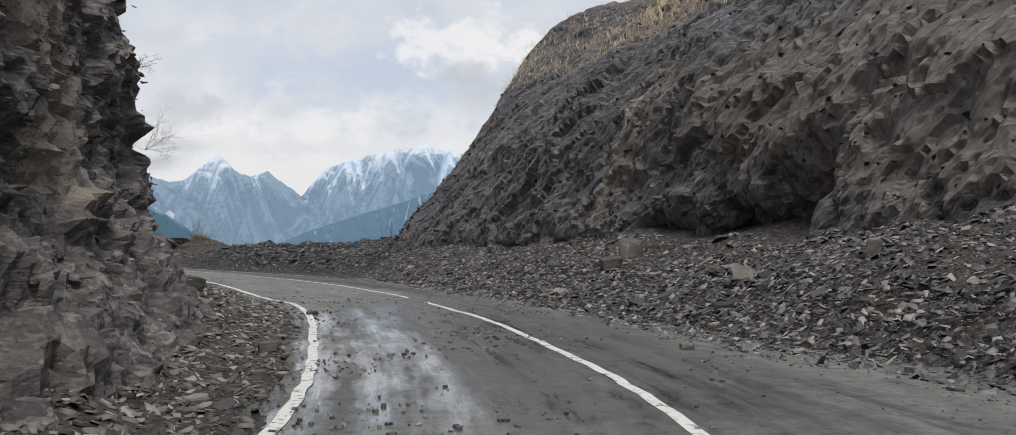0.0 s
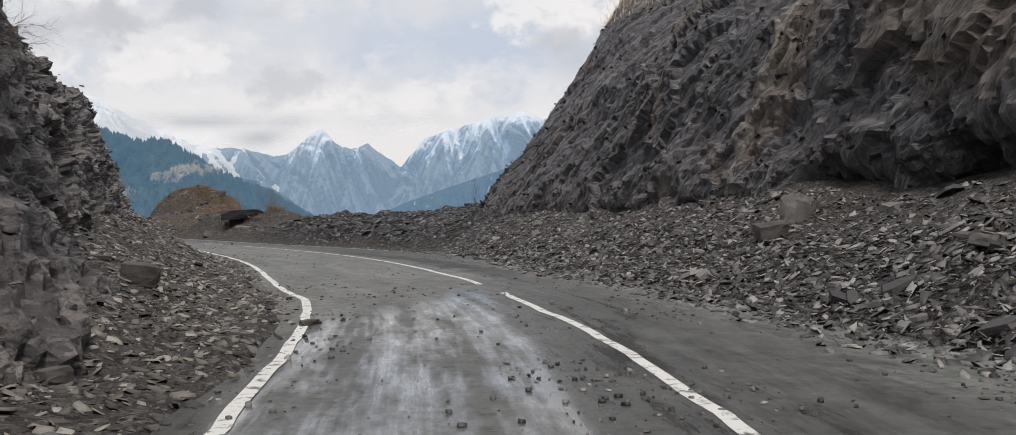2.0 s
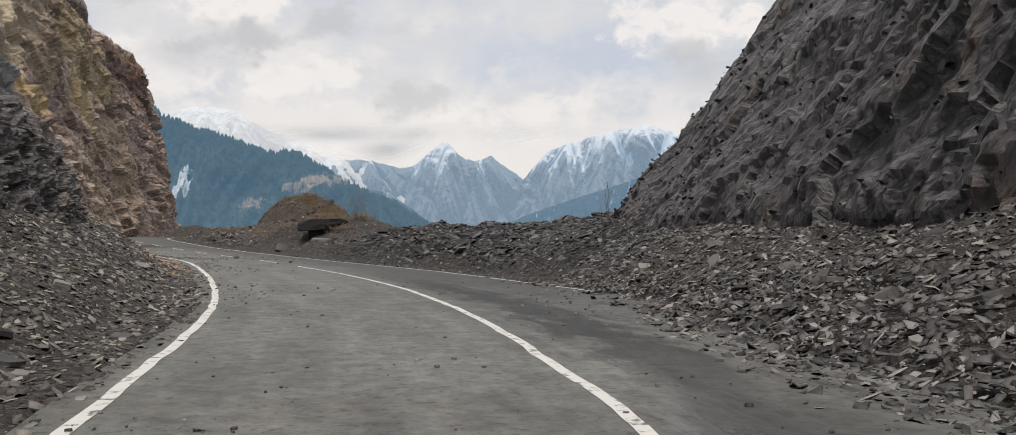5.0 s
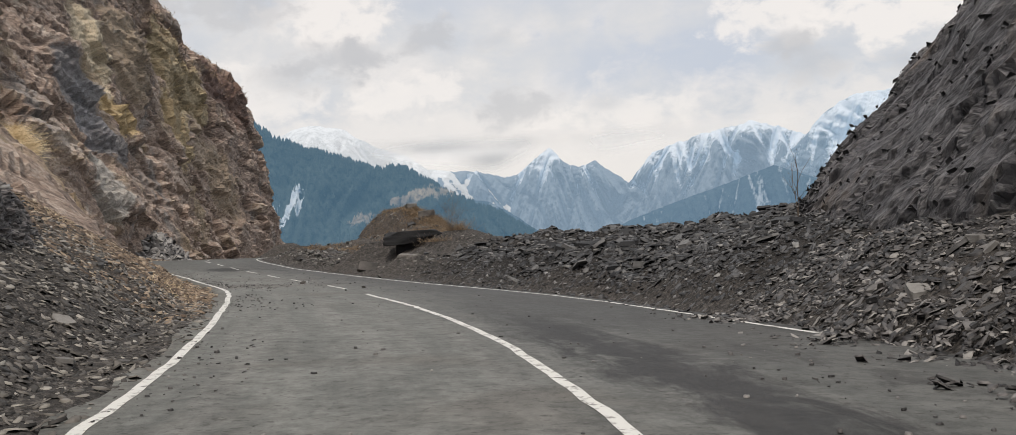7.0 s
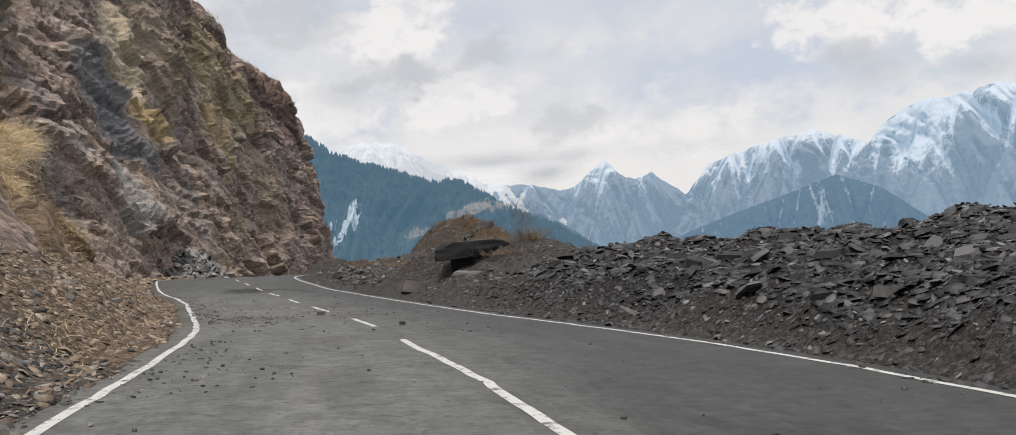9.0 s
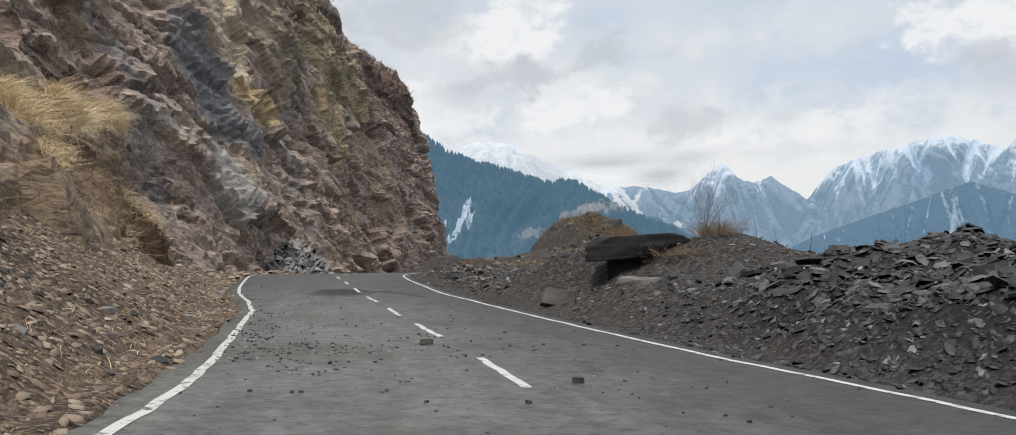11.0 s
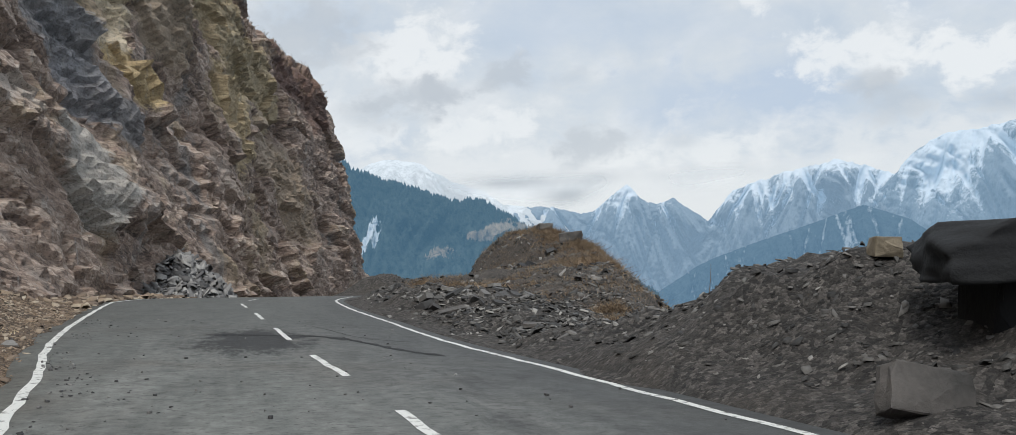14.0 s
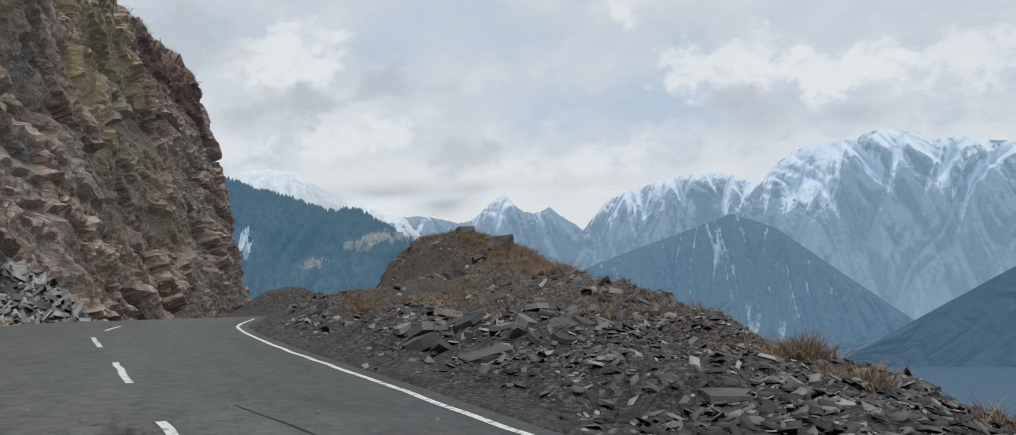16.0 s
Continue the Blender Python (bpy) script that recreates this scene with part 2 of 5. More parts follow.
M_TAN = rock_material("brown_cliff_rock", (0.07, 0.05, 0.043), (0.355, 0.262, 0.21), (0.70, 0.59, 0.50), (0.50, 0.39, 0.26), (-16, 0, 36), (0.57, 0.68), 0.85, 0.2, 0.55, (0.36, 0.33, 0.31), (0.58, 0.66), 0.14, 0.5,
                      [((-97.5, 146, 28.5), (6, 9, 6), (0.50, 0.395, 0.24), .6), ((-104, 156.6, 25), (6, 9, 6), (0.50, 0.395, 0.24), .6), ((-92, 139.4, 18.4), (4, 7, 5), (0.54, 0.42, 0.25), .7),
                       ((-101, 157.4, 17.0), (5, 8, 5), (0.46, 0.365, 0.275), .7), ((-105.5, 167.4, 13.5), (6, 9, 6), (0.42, 0.325, 0.235), .6),
                       ((-115.8, 179, 35), (8, 12, 7), (0.22, 0.13, 0.105), .2), ((-119.4, 187.8, 31), (7, 10, 6), (0.23, 0.14, 0.11), .2), ((-83.4, 121.6, 25), (4, 5, 5), (0.42, 0.33, 0.24), .6),
                       ((-81.4, 112.4, 24.2), (2.4, 3.2, 4.8), (0.74, 0.63, 0.46), .95), ((-80.0, 111.6, 19.2), (1.8, 2.3, 2.8), (0.72, 0.61, 0.45), .95), ((-78.5, 113.2, 16.4), (2.4, 3.2, 1.9), (0.58, 0.44, 0.24), .85),
                       ((-72.7, 100.7, 18.1), (3.2, 3.4, 2.6), (0.27, 0.26, 0.265), .5), ((-74.2, 103.4, 16.1), (2.6, 3, 2.2), (0.29, 0.285, 0.295), .5), ((-73.3, 104.4, 13.4), (2.4, 2.8, 1.9), (0.32, 0.315, 0.33), .5), ((-74.4, 108.5, 11.9), (2.4, 3.4, 1.6), (0.28, 0.27, 0.275), .5),
                       ((-65.1, 91.7, 11.7), (1.4, 1.7, 1.3), (0.62, 0.53, 0.46), .9), ((-67.4, 94.8, 11.0), (1.2, 1.5, 1.0), (0.60, 0.52, 0.45), .9), ((-69, 100.6, 7.8), (2.4, 2.9, 3.0), (0.54, 0.505, 0.46), .7), ((-83.6, 128.4, 10.5), (2, 4.5, 1.7), (0.57, 0.46, 0.39), .85),
                       ((-50, 76, 4.2), (9, 9, 2.8), (0.30, 0.195, 0.11), .25), ((-44, 70, 3.5), (5, 5, 2.4), (0.36, 0.24, 0.14), .3), ((-38, 64, 3.4), (6, 6, 2.4), (0.42, 0.31, 0.2), .5), ((-57, 79, 7.6), (8, 9, 1.6), (0.34, 0.235, 0.14), .3)], 1.05, 2.8)


def ground_material():
    m, nt, b = material("loose_shale_ground")
    p = place(nt)
    flakes = nt.nodes.new("ShaderNodeTexVoronoi")
    flakes.inputs["Scale"].default_value = 14.0
    askew = mix(nt, 0.09, p, nt_colour(nt, p, 16), "ADD")
    nt.links.new(askew, flakes.inputs["Vector"])
    tint = noise_node(nt, p, 0.5, 5, 0.6, 0.4)
    fine = noise_node(nt, p, 26, 7, 0.72)
    c = ramp(nt, flakes.outputs["Color"], [(0.1, (0.02, 0.018, 0.017)), (0.55, (0.075, 0.067, 0.061)), (0.95, (0.2, 0.18, 0.165))])
    c = mix(nt, ramp(nt, tint, [(0.5, (0,)), (0.66, (0.4,))]), c, (0.085, 0.07, 0.056))
    gravel = nt.nodes.new("ShaderNodeTexVoronoi")
    gravel.inputs["Scale"].default_value = 38.0
    nt.links.new(askew, gravel.inputs["Vector"])
    c = mix(nt, 0.6, c, ramp(nt, gravel.outputs["Color"], [(0.15, (0.35,)), (0.9, (1.5,))]), "MULTIPLY")
    earth = ramp(nt, tint, [(0.35, (2.0, 1.6, 1.2)), (0.65, (3.2, 2.5, 1.8))])
    c = mix(nt, read(nt, "brown"), c, mix(nt, 1.0, c, earth, "MULTIPLY"))
    c = mix(nt, math_node(nt, "MULTIPLY", read(nt, "spoil"), 0.9), c, mix(nt, 1.0, c, ramp(nt, tint, [(0.35, (0.17, 0.175, 0.19)), (0.65, (0.36, 0.355, 0.365))]), "MULTIPLY"))
    c = mix(nt, 0.6, c, ramp(nt, fine, [(0.36, (0.12,)), (0.62, (1.0,))]), "MULTIPLY")
    nt.links.new(c, b.inputs["Base Color"])
    b.inputs["Roughness"].default_value = 0.9
    bump(nt, b, math_node(nt, "ADD", math_node(nt, "MULTIPLY", flakes.outputs["Distance"], -1.0), fine), 0.9, 0.05)
    return m


def stone_material(name, stops, gloss=0.7):
    """Slabs and flakes, each its own shade."""
    m, nt, b = material(name)
    g = nt.nodes.new("ShaderNodeNewGeometry")
    c = ramp(nt, g.outputs["Random Per Island"], stops)
    grain = noise_node(nt, g.outputs["Position"], 18, 6, 0.7)
    c = mix(nt, 0.6, c, ramp(nt, grain, [(0.3, (0.45,)), (0.7, (1.0,))]), "MULTIPLY")
    nt.links.new(c, b.inputs["Base Color"])
    b.inputs["Roughness"].default_value = gloss
    bump(nt, b, grain, 0.5, 0.02)
    return m


M_GROUND = ground_material()
M_STONE = stone_material("slate_flakes", [(0.0, (0.013, 0.0125, 0.013)), (0.4, (0.058, 0.0545, 0.0545)), (0.8, (0.165, 0.156, 0.152)), (1.0, (0.38, 0.362, 0.34))], 0.55)
M_VERGE_STONE = stone_material("brownish_shale_flakes", [(0.0, (0.02, 0.019, 0.018)), (0.4, (0.085, 0.077, 0.069)), (0.8, (0.2, 0.184, 0.163)), (1.0, (0.42, 0.395, 0.35))], 0.65)
M_SPOIL_STONE = stone_material("dark_spoil_flakes", [(0.0, (0.012, 0.0125, 0.014)), (0.45, (0.036, 0.0365, 0.04)), (0.88, (0.105, 0.104, 0.106)), (1.0, (0.30, 0.295, 0.285))], 0.5)
M_KNOLL_STONE = stone_material("brownish_slate_flakes", [(0.0, (0.012, 0.0115, 0.0115)), (0.45, (0.068, 0.064, 0.06)), (0.85, (0.17, 0.16, 0.149)), (1.0, (0.38, 0.362, 0.335))], 0.7)
M_BERM_SLAB = stone_material("blue_grey_slate_plates", [(0.0, (0.010, 0.011, 0.013)), (0.45, (0.034, 0.035, 0.038)), (0.88, (0.085, 0.085, 0.086)), (1.0, (0.22, 0.215, 0.21))], 0.55)
M_BROWN_STONE = stone_material("brown_shale_flakes", [(0.0, (0.075, 0.055, 0.042)), (0.4, (0.23, 0.17, 0.125)), (0.75, (0.37, 0.285, 0.205)), (1.0, (0.52, 0.44, 0.34))], 0.85)


def asphalt_material():
    m, nt, b = material("wet_worn_asphalt")
    p = place(nt)
    s, u = read(nt, "along"), read(nt, "across")
    both = nt.nodes.new("ShaderNodeCombineXYZ")
    nt.links.new(s, both.inputs[0])
    nt.links.new(u, both.inputs[1])
    su = both.outputs[0]
    large = noise_node(nt, p, 0.22, 5, 0.6, 0.6)
    smear = noise_node(nt, scaled(nt, su, (0.3, 1.1, 1.0)), 0.9, 7, 0.6, 0.3)
    track = noise_node(nt, scaled(nt, su, (0.05, 1.4, 1.0)), 1.5, 7, 0.65, 0.2)
    grit = noise_node(nt, p, 60, 4, 0.7)
    speck = noise_node(nt, p, 9, 6, 0.7)
    c = ramp(nt, smear, [(0.3, (0.107, 0.112, 0.104)), (0.5, (0.151, 0.157, 0.146)), (0.7, (0.195, 0.20, 0.186))])
    c = mix(nt, ramp(nt, track, [(0.45, (0,)), (0.68, (0.55,))]), c, (0.23, 0.228, 0.212))
    c = mix(nt, ramp(nt, large, [(0.52, (0,)), (0.68, (0.5,))]), c, (0.10, 0.085, 0.07))
    # the outer lane is newer, darker asphalt
    lane = ramp(nt, math_node(nt, "ADD", math_node(nt, "MULTIPLY", u, 0.16), math_node(nt, "MULTIPLY", smear, 1.1)), [(0.45, (0,)), (0.95, (0.8,))])
    late = nt.nodes.new("ShaderNodeMapRange")
    nt.links.new(s, late.inputs[0])
    late.inputs[1].default_value, late.inputs[2].default_value = 30, 48
    c = mix(nt, math_node(nt, "MULTIPLY", lane, late.outputs[0]), c, (0.042, 0.043, 0.044))
    # a broken, oil-dark band beside the centre stripe on the bend
    side = math_node(nt, "ABSOLUTE", math_node(nt, "SUBTRACT", u, 1.5))
    bend = nt.nodes.new("ShaderNodeMapRange")
    nt.links.new(math_node(nt, "ABSOLUTE", math_node(nt, "SUBTRACT", s, 40)), bend.inputs[0])
    bend.inputs[1].default_value, bend.inputs[2].default_value, bend.inputs[3].default_value, bend.inputs[4].default_value = 6, 14, 1, 0
    rough = noise_node(nt, scaled(nt, su, (0.5, 1.6, 1)), 1.1, 8, 0.72, 0.6)
    band_ = math_node(nt, "ADD", math_node(nt, "MULTIPLY", side, -0.45), math_node(nt, "MULTIPLY", rough, 1.6))
    c = mix(nt, math_node(nt, "MULTIPLY", ramp(nt, band_, [(0.4, (0,)), (0.68, (0.9,))]), bend.outputs[0]), c, (0.016, 0.016, 0.017))
    old = nt.nodes.new("ShaderNodeMapRange")
    nt.links.new(s, old.inputs[0])
    old.inputs[1].default_value, old.inputs[2].default_value, old.inputs[4].default_value = 82, 100, 0.52
    c = mix(nt, old.outputs[0], c, (0.055, 0.057, 0.055))
    # oily dark stains round the broken patch by the dashes
    d2 = nt.nodes.new("ShaderNodeVectorMath")
    d2.operation = "DISTANCE"
    nt.links.new(scaled(nt, su, (0.35, 1, 0)), d2.inputs[0])
    d2.inputs[1].default_value = (91.8 * 0.35, -1.15, 0)
    oil = math_node(nt, "ADD", math_node(nt, "MULTIPLY", d2.outputs["Value"], -0.42), math_node(nt, "ADD", math_node(nt, "MULTIPLY", rough, 0.9), math_node(nt, "MULTIPLY", noise_node(nt, scaled(nt, su, (0.6, 1.6, 1)), 1.8, 10, 0.8, 0.2), 1.5)))
    c = mix(nt, ramp(nt, oil, [(0.62, (0,)), (0.84, (0.92,))]), c, (0.012, 0.012, 0.0125))
    c = mix(nt, 0.45, c, ramp(nt, grit, [(0.3, (0.5,)), (0.7, (1.0,))]), "MULTIPLY")
    c = mix(nt, ramp(nt, speck, [(0.56, (0,)), (0.64, (0.75,))]), c, (0.04, 0.037, 0.034))
    blot = noise_node(nt, scaled(nt, su, (0.28, 1.0, 1)), 1.3, 9, 0.75, 0.5)
    outer = nt.nodes.new("ShaderNodeMapRange")
    nt.links.new(u, outer.inputs[0])
    outer.inputs[1].default_value, outer.inputs[2].default_value, outer.inputs[3].default_value, outer.inputs[4].default_value = -0.3, 0.9, 0.3, 1.0
    c = mix(nt, math_node(nt, "MULTIPLY", ramp(nt, blot, [(0.52, (0,)), (0.62, (0.7,))]), outer.outputs[0]), c, (0.035, 0.034, 0.033))
    worn = noise_node(nt, p, 3.5, 9, 0.8)
    c = mix(nt, 0.8, c, ramp(nt, worn, [(0.36, (0.45,)), (0.5, (0.95,)), (0.64, (1.4,))]), "MULTIPLY")
    # the seep that crosses the road aslant near the rock cut: a film of water with drier wheel tracks in it
    def between(source, a, b, lo=0.0, hi=1.0):
        q = nt.nodes.new("ShaderNodeMapRange")
        q.interpolation_type = "SMOOTHSTEP"
        nt.links.new(source, q.inputs[0])
        for i, v in enumerate((a, b, lo, hi)):
            q.inputs[1 + i].default_value = v
        return q.outputs[0]
    patchy = noise_node(nt, scaled(nt, su, (0.4, 1.5, 1)), 1.5, 10, 0.8, 0.1)
    ruts = noise_node(nt, scaled(nt, su, (0.10, 2.6, 1)), 0.8, 8, 0.7, 0.1)
    ragged = math_node(nt, "MULTIPLY", math_node(nt, "SUBTRACT", patchy, 0.5), 9.0)
    ahead = math_node(nt, "ADD", math_node(nt, "SUBTRACT", s, math_node(nt, "MULTIPLY", u, 2.0)), ragged)
    film = math_node(nt, "MULTIPLY", between(ahead, 28.6, 27.2), between(math_node(nt, "ADD", s, ragged), 5.0, 9.0))
    film = math_node(nt, "MULTIPLY", film, between(math_node(nt, "ADD", u, math_node(nt, "MULTIPLY", ragged, 0.2)), 2.6, 0.4, 0.0, 1.0))
    damp = math_node(nt, "MULTIPLY", film, 0.45)
    c = mix(nt, damp, c, (0.036, 0.035, 0.033))
    streak = math_node(nt, "ADD", math_node(nt, "MULTIPLY", ruts, 0.9), math_node(nt, "MULTIPLY", patchy, 0.8))
    wet = math_node(nt, "MULTIPLY", film, ramp(nt, streak, [(0.76, (0.04,)), (0.96, (0.9,))]))
    c = mix(nt, math_node(nt, "MULTIPLY", wet, 0.5), c, (0.035, 0.034, 0.032))
    nt.links.new(c, b.inputs["Base Color"])
    r = nt.nodes.new("ShaderNodeMapRange")
    nt.links.new(math_node(nt, "ADD", wet, math_node(nt, "MULTIPLY", math_node(nt, "SUBTRACT", speck, 0.5), -0.5)), r.inputs[0])
    r.inputs[3].default_value, r.inputs[4].default_value = 0.7, 0.15
    nt.links.new(r.outputs[0], b.inputs["Roughness"])
    n = nt.nodes.new("ShaderNodeBump")
    nt.links.new(math_node(nt, "SUBTRACT", 0.32, math_node(nt, "MULTIPLY", wet, 0.31)), n.inputs["Strength"])
    n.inputs["Distance"].default_value = 0.012
    nt.links.new(math_node(nt, "ADD", grit, speck), n.inputs["Height"])
    nt.links.new(n.outputs[0], b.inputs["Normal"])
    nt.links.new(math_node(nt, "MULTIPLY", wet, 0.8), b.inputs["Coat Weight"])
    b.inputs["Coat Roughness"].default_value = 0.08
    return m


def paint_material():
    m, nt, b = material("worn_white_road_paint")
    p = place(nt)
    wear = noise_node(nt, p, 7, 6, 0.7)
    c = mix(nt, ramp(nt, wear, [(0.53, (0,)), (0.62, (1,))]), (0.66, 0.66, 0.63), (0.13, 0.125, 0.115))
    nt.links.new(c, b.inputs["Base Color"])
    b.inputs["Roughness"].default_value = 0.6
    return m


M_ROAD, M_PAINT = asphalt_material(), paint_material()

# ---- the road's line: x, y, z and bank in degrees (left side high), along its centre stripe ----
SPINE = np.array([
    (1.9, -60, 0, .3), (1.9, -20, 0, .3), (1.9, 0, 0, .3), (1.7, 8.3, 0, .3), (.6, 15.2, -.05, .9), (-1.3, 23.3, -.1, 1.5),
    (-3.3, 28, -.12, 1.2), (-7.9, 38.1, -.15, 1.8), (-14, 48.1, -.17, 2.8), (-20.3, 56.9, -.16, 2.8), (-30.5, 68.4, -.08, 2),
    (-35, 73.6, 0, 2.2), (-40, 79.5, .1, 2.6), (-47, 89, .25, 2.7), (-54, 99, .38, 2.7), (-58, 106, .40, 2), (-64, 118, .2, 1),
    (-72, 138, -.8, 0), (-79, 160, -2, 0), (-84, 185, -4, 0), (-84, 215, -7, 0)], float)


def catmull(P, n):
    Q = np.vstack([2 * P[0] - P[1], P, 2 * P[-1] - P[-2]])
    t = np.arange(n)[:, None] / n
    out = [.5 * (2 * b + (c - a) * t + (2 * a - 5 * b + 4 * c - d) * t * t + (3 * b - a - 3 * c + d) * t ** 3)
           for a, b, c, d in zip(Q, Q[1:], Q[2:], Q[3:])]
    return np.vstack(out + [P[-1:]])


LINE = catmull(SPINE, 24)
STA = np.r_[0, np.cumsum(np.hypot(*np.diff(LINE[:, :2], axis=0).T))] - 60
TAN = np.gradient(LINE[:, :2], axis=0)
TAN /= np.linalg.norm(TAN, axis=1)[:, None]


def at(s, u):
    """x, y of the place s along the road and u to its right."""
    x, y = np.interp(s, STA, LINE[:, 0]), np.interp(s, STA, LINE[:, 1])
    tx, ty = np.interp(s, STA, TAN[:, 0]), np.interp(s, STA, TAN[:, 1])
    n = np.hypot(tx, ty)
    return x + u * ty / n, y - u * tx / n


def road_z(s, u):
    return np.interp(s, STA, LINE[:, 2]) - np.tan(np.radians(np.interp(s, STA, LINE[:, 3]))) * np.clip(u, -9, 9)


def along(table):
    a = np.array(table, float)
    return lambda s: np.interp(s, a[:, 0], a[:, 1])


LEFT_LINE = along([(-60, -3.6), (18, -3.6), (22, -3.68), (26, -3.8), (34, -3.88), (42, -3.95), (58, -3.9), (64, -3.7), (80, -3.75), (86, -4.3), (95, -5.5), (114, -8.0), (130, -8), (260, -6)])
MID_LINE = along([(-60, -.2), (9, -.3), (13, -.29), (17, -.22), (20, -.27), (22, -.38), (24.5, -.38), (27, -.05), (29, .18), (34, .24), (41, .24), (45, .36), (49, .33), (53, .25), (57.6, -.05), (80, 0), (90, -.3), (95, -.6), (105, -1.6), (114, -2.7), (130, -2.8), (260, -1)])
RIGHT_LINE = along([(-60, 4.8), (45, 4.85), (53, 4.85), (57, 4.5), (61, 3.95), (66, 3.4), (72, 3.25), (78, 3.2), (84, 3.05), (92, 2.8), (98, 2.55), (107, 1.9), (119, 1.3), (135, 1.5), (260, 3)])


# ---- smooth and blocky noise on arrays of points ----
def hashed(i, j, k, seed):
    h = (i.astype(np.int64) * 374761393 + j.astype(np.int64) * 668265263 + k.astype(np.int64) * 2147483647 + seed * 974711) & 0xffffffff
    h = ((h ^ (h >> 13)) * 1274126177) & 0xffffffff
    h = ((h ^ (h >> 16)) * 2246822519) & 0xffffffff
    return ((h ^ (h >> 15)) & 0xffffff) / 0xffffff


def vnoise(p, seed=0):
    f = np.floor(p)
    r = p - f
    r = r * r * (3 - 2 * r)
    i = f.astype(np.int64)
    v = 0
    for a in (0, 1):
        for b in (0, 1):
            for c in (0, 1):
                w = (r[:, 0] if a else 1 - r[:, 0]) * (r[:, 1] if b else 1 - r[:, 1]) * (r[:, 2] if c else 1 - r[:, 2])
                v = v + w * hashed(i[:, 0] + a, i[:, 1] + b, i[:, 2] + c, seed)
    return v * 2 - 1


def fractal(p, octaves=4, gain=0.5, seed=0, ridged=False):
    v, amp = 0, 1.0
    for o in range(octaves):
        n = vnoise(p * 2.03 ** o + o * 17.3, seed + o)
        v = v + amp * ((1 - 2 * np.abs(n)) if ridged else n)
        amp *= gain
    return v


def turned(p, rot):
    return p @ np.array(Euler([radians(a) for a in rot]).to_matrix())


def facets(p, size, rot, seed, tilt=1.1):
    """Fractured rock: flat facets of irregular outline, each with its own height and lean, in a turned frame.
    Gives the displacement and each facet's own number."""
    q = turned(p, rot) / np.array(size)
    q = q + .12 * np.c_[vnoise(q * 1.7, seed), vnoise(q * 1.7 + 9, seed), vnoise(q * 1.7 + 21, seed)]
    f = np.floor(q).astype(np.int64)
    best = np.full(len(q), 1e9)
    out, tone = np.zeros(len(q)), np.zeros(len(q))
    for a in (-1, 0, 1):
        for b in (-1, 0, 1):
            for c in (-1, 0, 1):
                i, j, k = f[:, 0] + a, f[:, 1] + b, f[:, 2] + c
                h = [hashed(i, j, k, seed + n * 13) for n in range(7)]
                r = q - np.stack([i + h[0], j + h[1], k + h[2]], -1)
                d = (r * r).sum(1)
                near = d < best
                best = np.where(near, d, best)
                lean = (h[4] - .5) * r[:, 0] + (h[5] - .5) * r[:, 1] + (h[6] - .5) * r[:, 2]
                out = np.where(near, h[3] * 2 - 1 + 2 * tilt * lean, out)
                tone = np.where(near, h[3] * .6 + h[4] * .4, tone)
    return out, tone


def strata(p, size, rot, seed):
    """Sharp-edged worn layers in a turned frame."""
    q = turned(p, rot) / np.array(size)
    q = q + .4 * np.c_[vnoise(q * .5, seed), vnoise(q * .5 + 5, seed), vnoise(q * .5 + 11, seed)]
    return fractal(q, 5, .55, seed, True)


def grid_mesh(name, P, mat, smooth=False):
    """A sheet from an array rows x columns x 3."""
    n, m = P.shape[:2]
    idx = np.arange(n * m).reshape(n, m)
    q = np.stack([idx[:-1, :-1], idx[:-1, 1:], idx[1:, 1:], idx[1:, :-1]], -1).reshape(-1, 4)
    me = bpy.data.meshes.new(name)
    me.from_pydata(P.reshape(-1, 3).tolist(), [], q.tolist())
    me.materials.append(mat)
    if smooth:
        me.polygons.foreach_set("use_smooth", np.ones(len(q), bool))
    return new(name, me)


# ---- the ground beside the road ----
def smoothstep(a, b, v):
    t = np.clip((v - a) / (b - a), 0, 1)
    return t * t * (3 - 2 * t)


# the valley edge and the knoll at its end: ridge points x, y, z, half width
KNOLL = catmull(np.array([(-35.4, 87.5, .0, 2.4), (-37.7, 94.8, .25, 3), (-40, 101.4, .5, 4), (-42, 106.6, .85, 4.5), (-47.3, 121.6, 1.5, 6), (-51, 132, 1.8, 6.5), (-56.7, 146.5, 3.2, 6.5), (-60, 150.5, 4.5, 6.5), (-64.5, 155, 5.7, 8), (-68.5, 158, 5.0, 7), (-72, 166, 1, 5)]), 8)
MOUNDS = [(-29.2, 76.4, .95, 2.2), (-24.0, 74.3, .8, 2.1), (-25.3, 74.0, .3, 1.0), (-36.8, 86.6, .25, 1.8), (-27.8, 75.1, .4, 1.2), (-39.3, 90.6, .6, 1.6), (-41.6, 91.7, .7, 1.7), (-44.0, 93.0, .65, 1.8), (-58.5, 128, 1.5, 6), (-61.5, 138, 1.9, 5.5), (-50.5, 106.5, .8, 2.6), (-55.5, 113.5, .9, 2.8), (-60.7, 119.8, .9, 2.0), (-58, 117.5, .7, 2.0), (-55.5, 115.6, .3, 2.0), (-63.0, 118.8, 1.2, 1.7), (-33.6, 85.2, -.4, 1.7)]


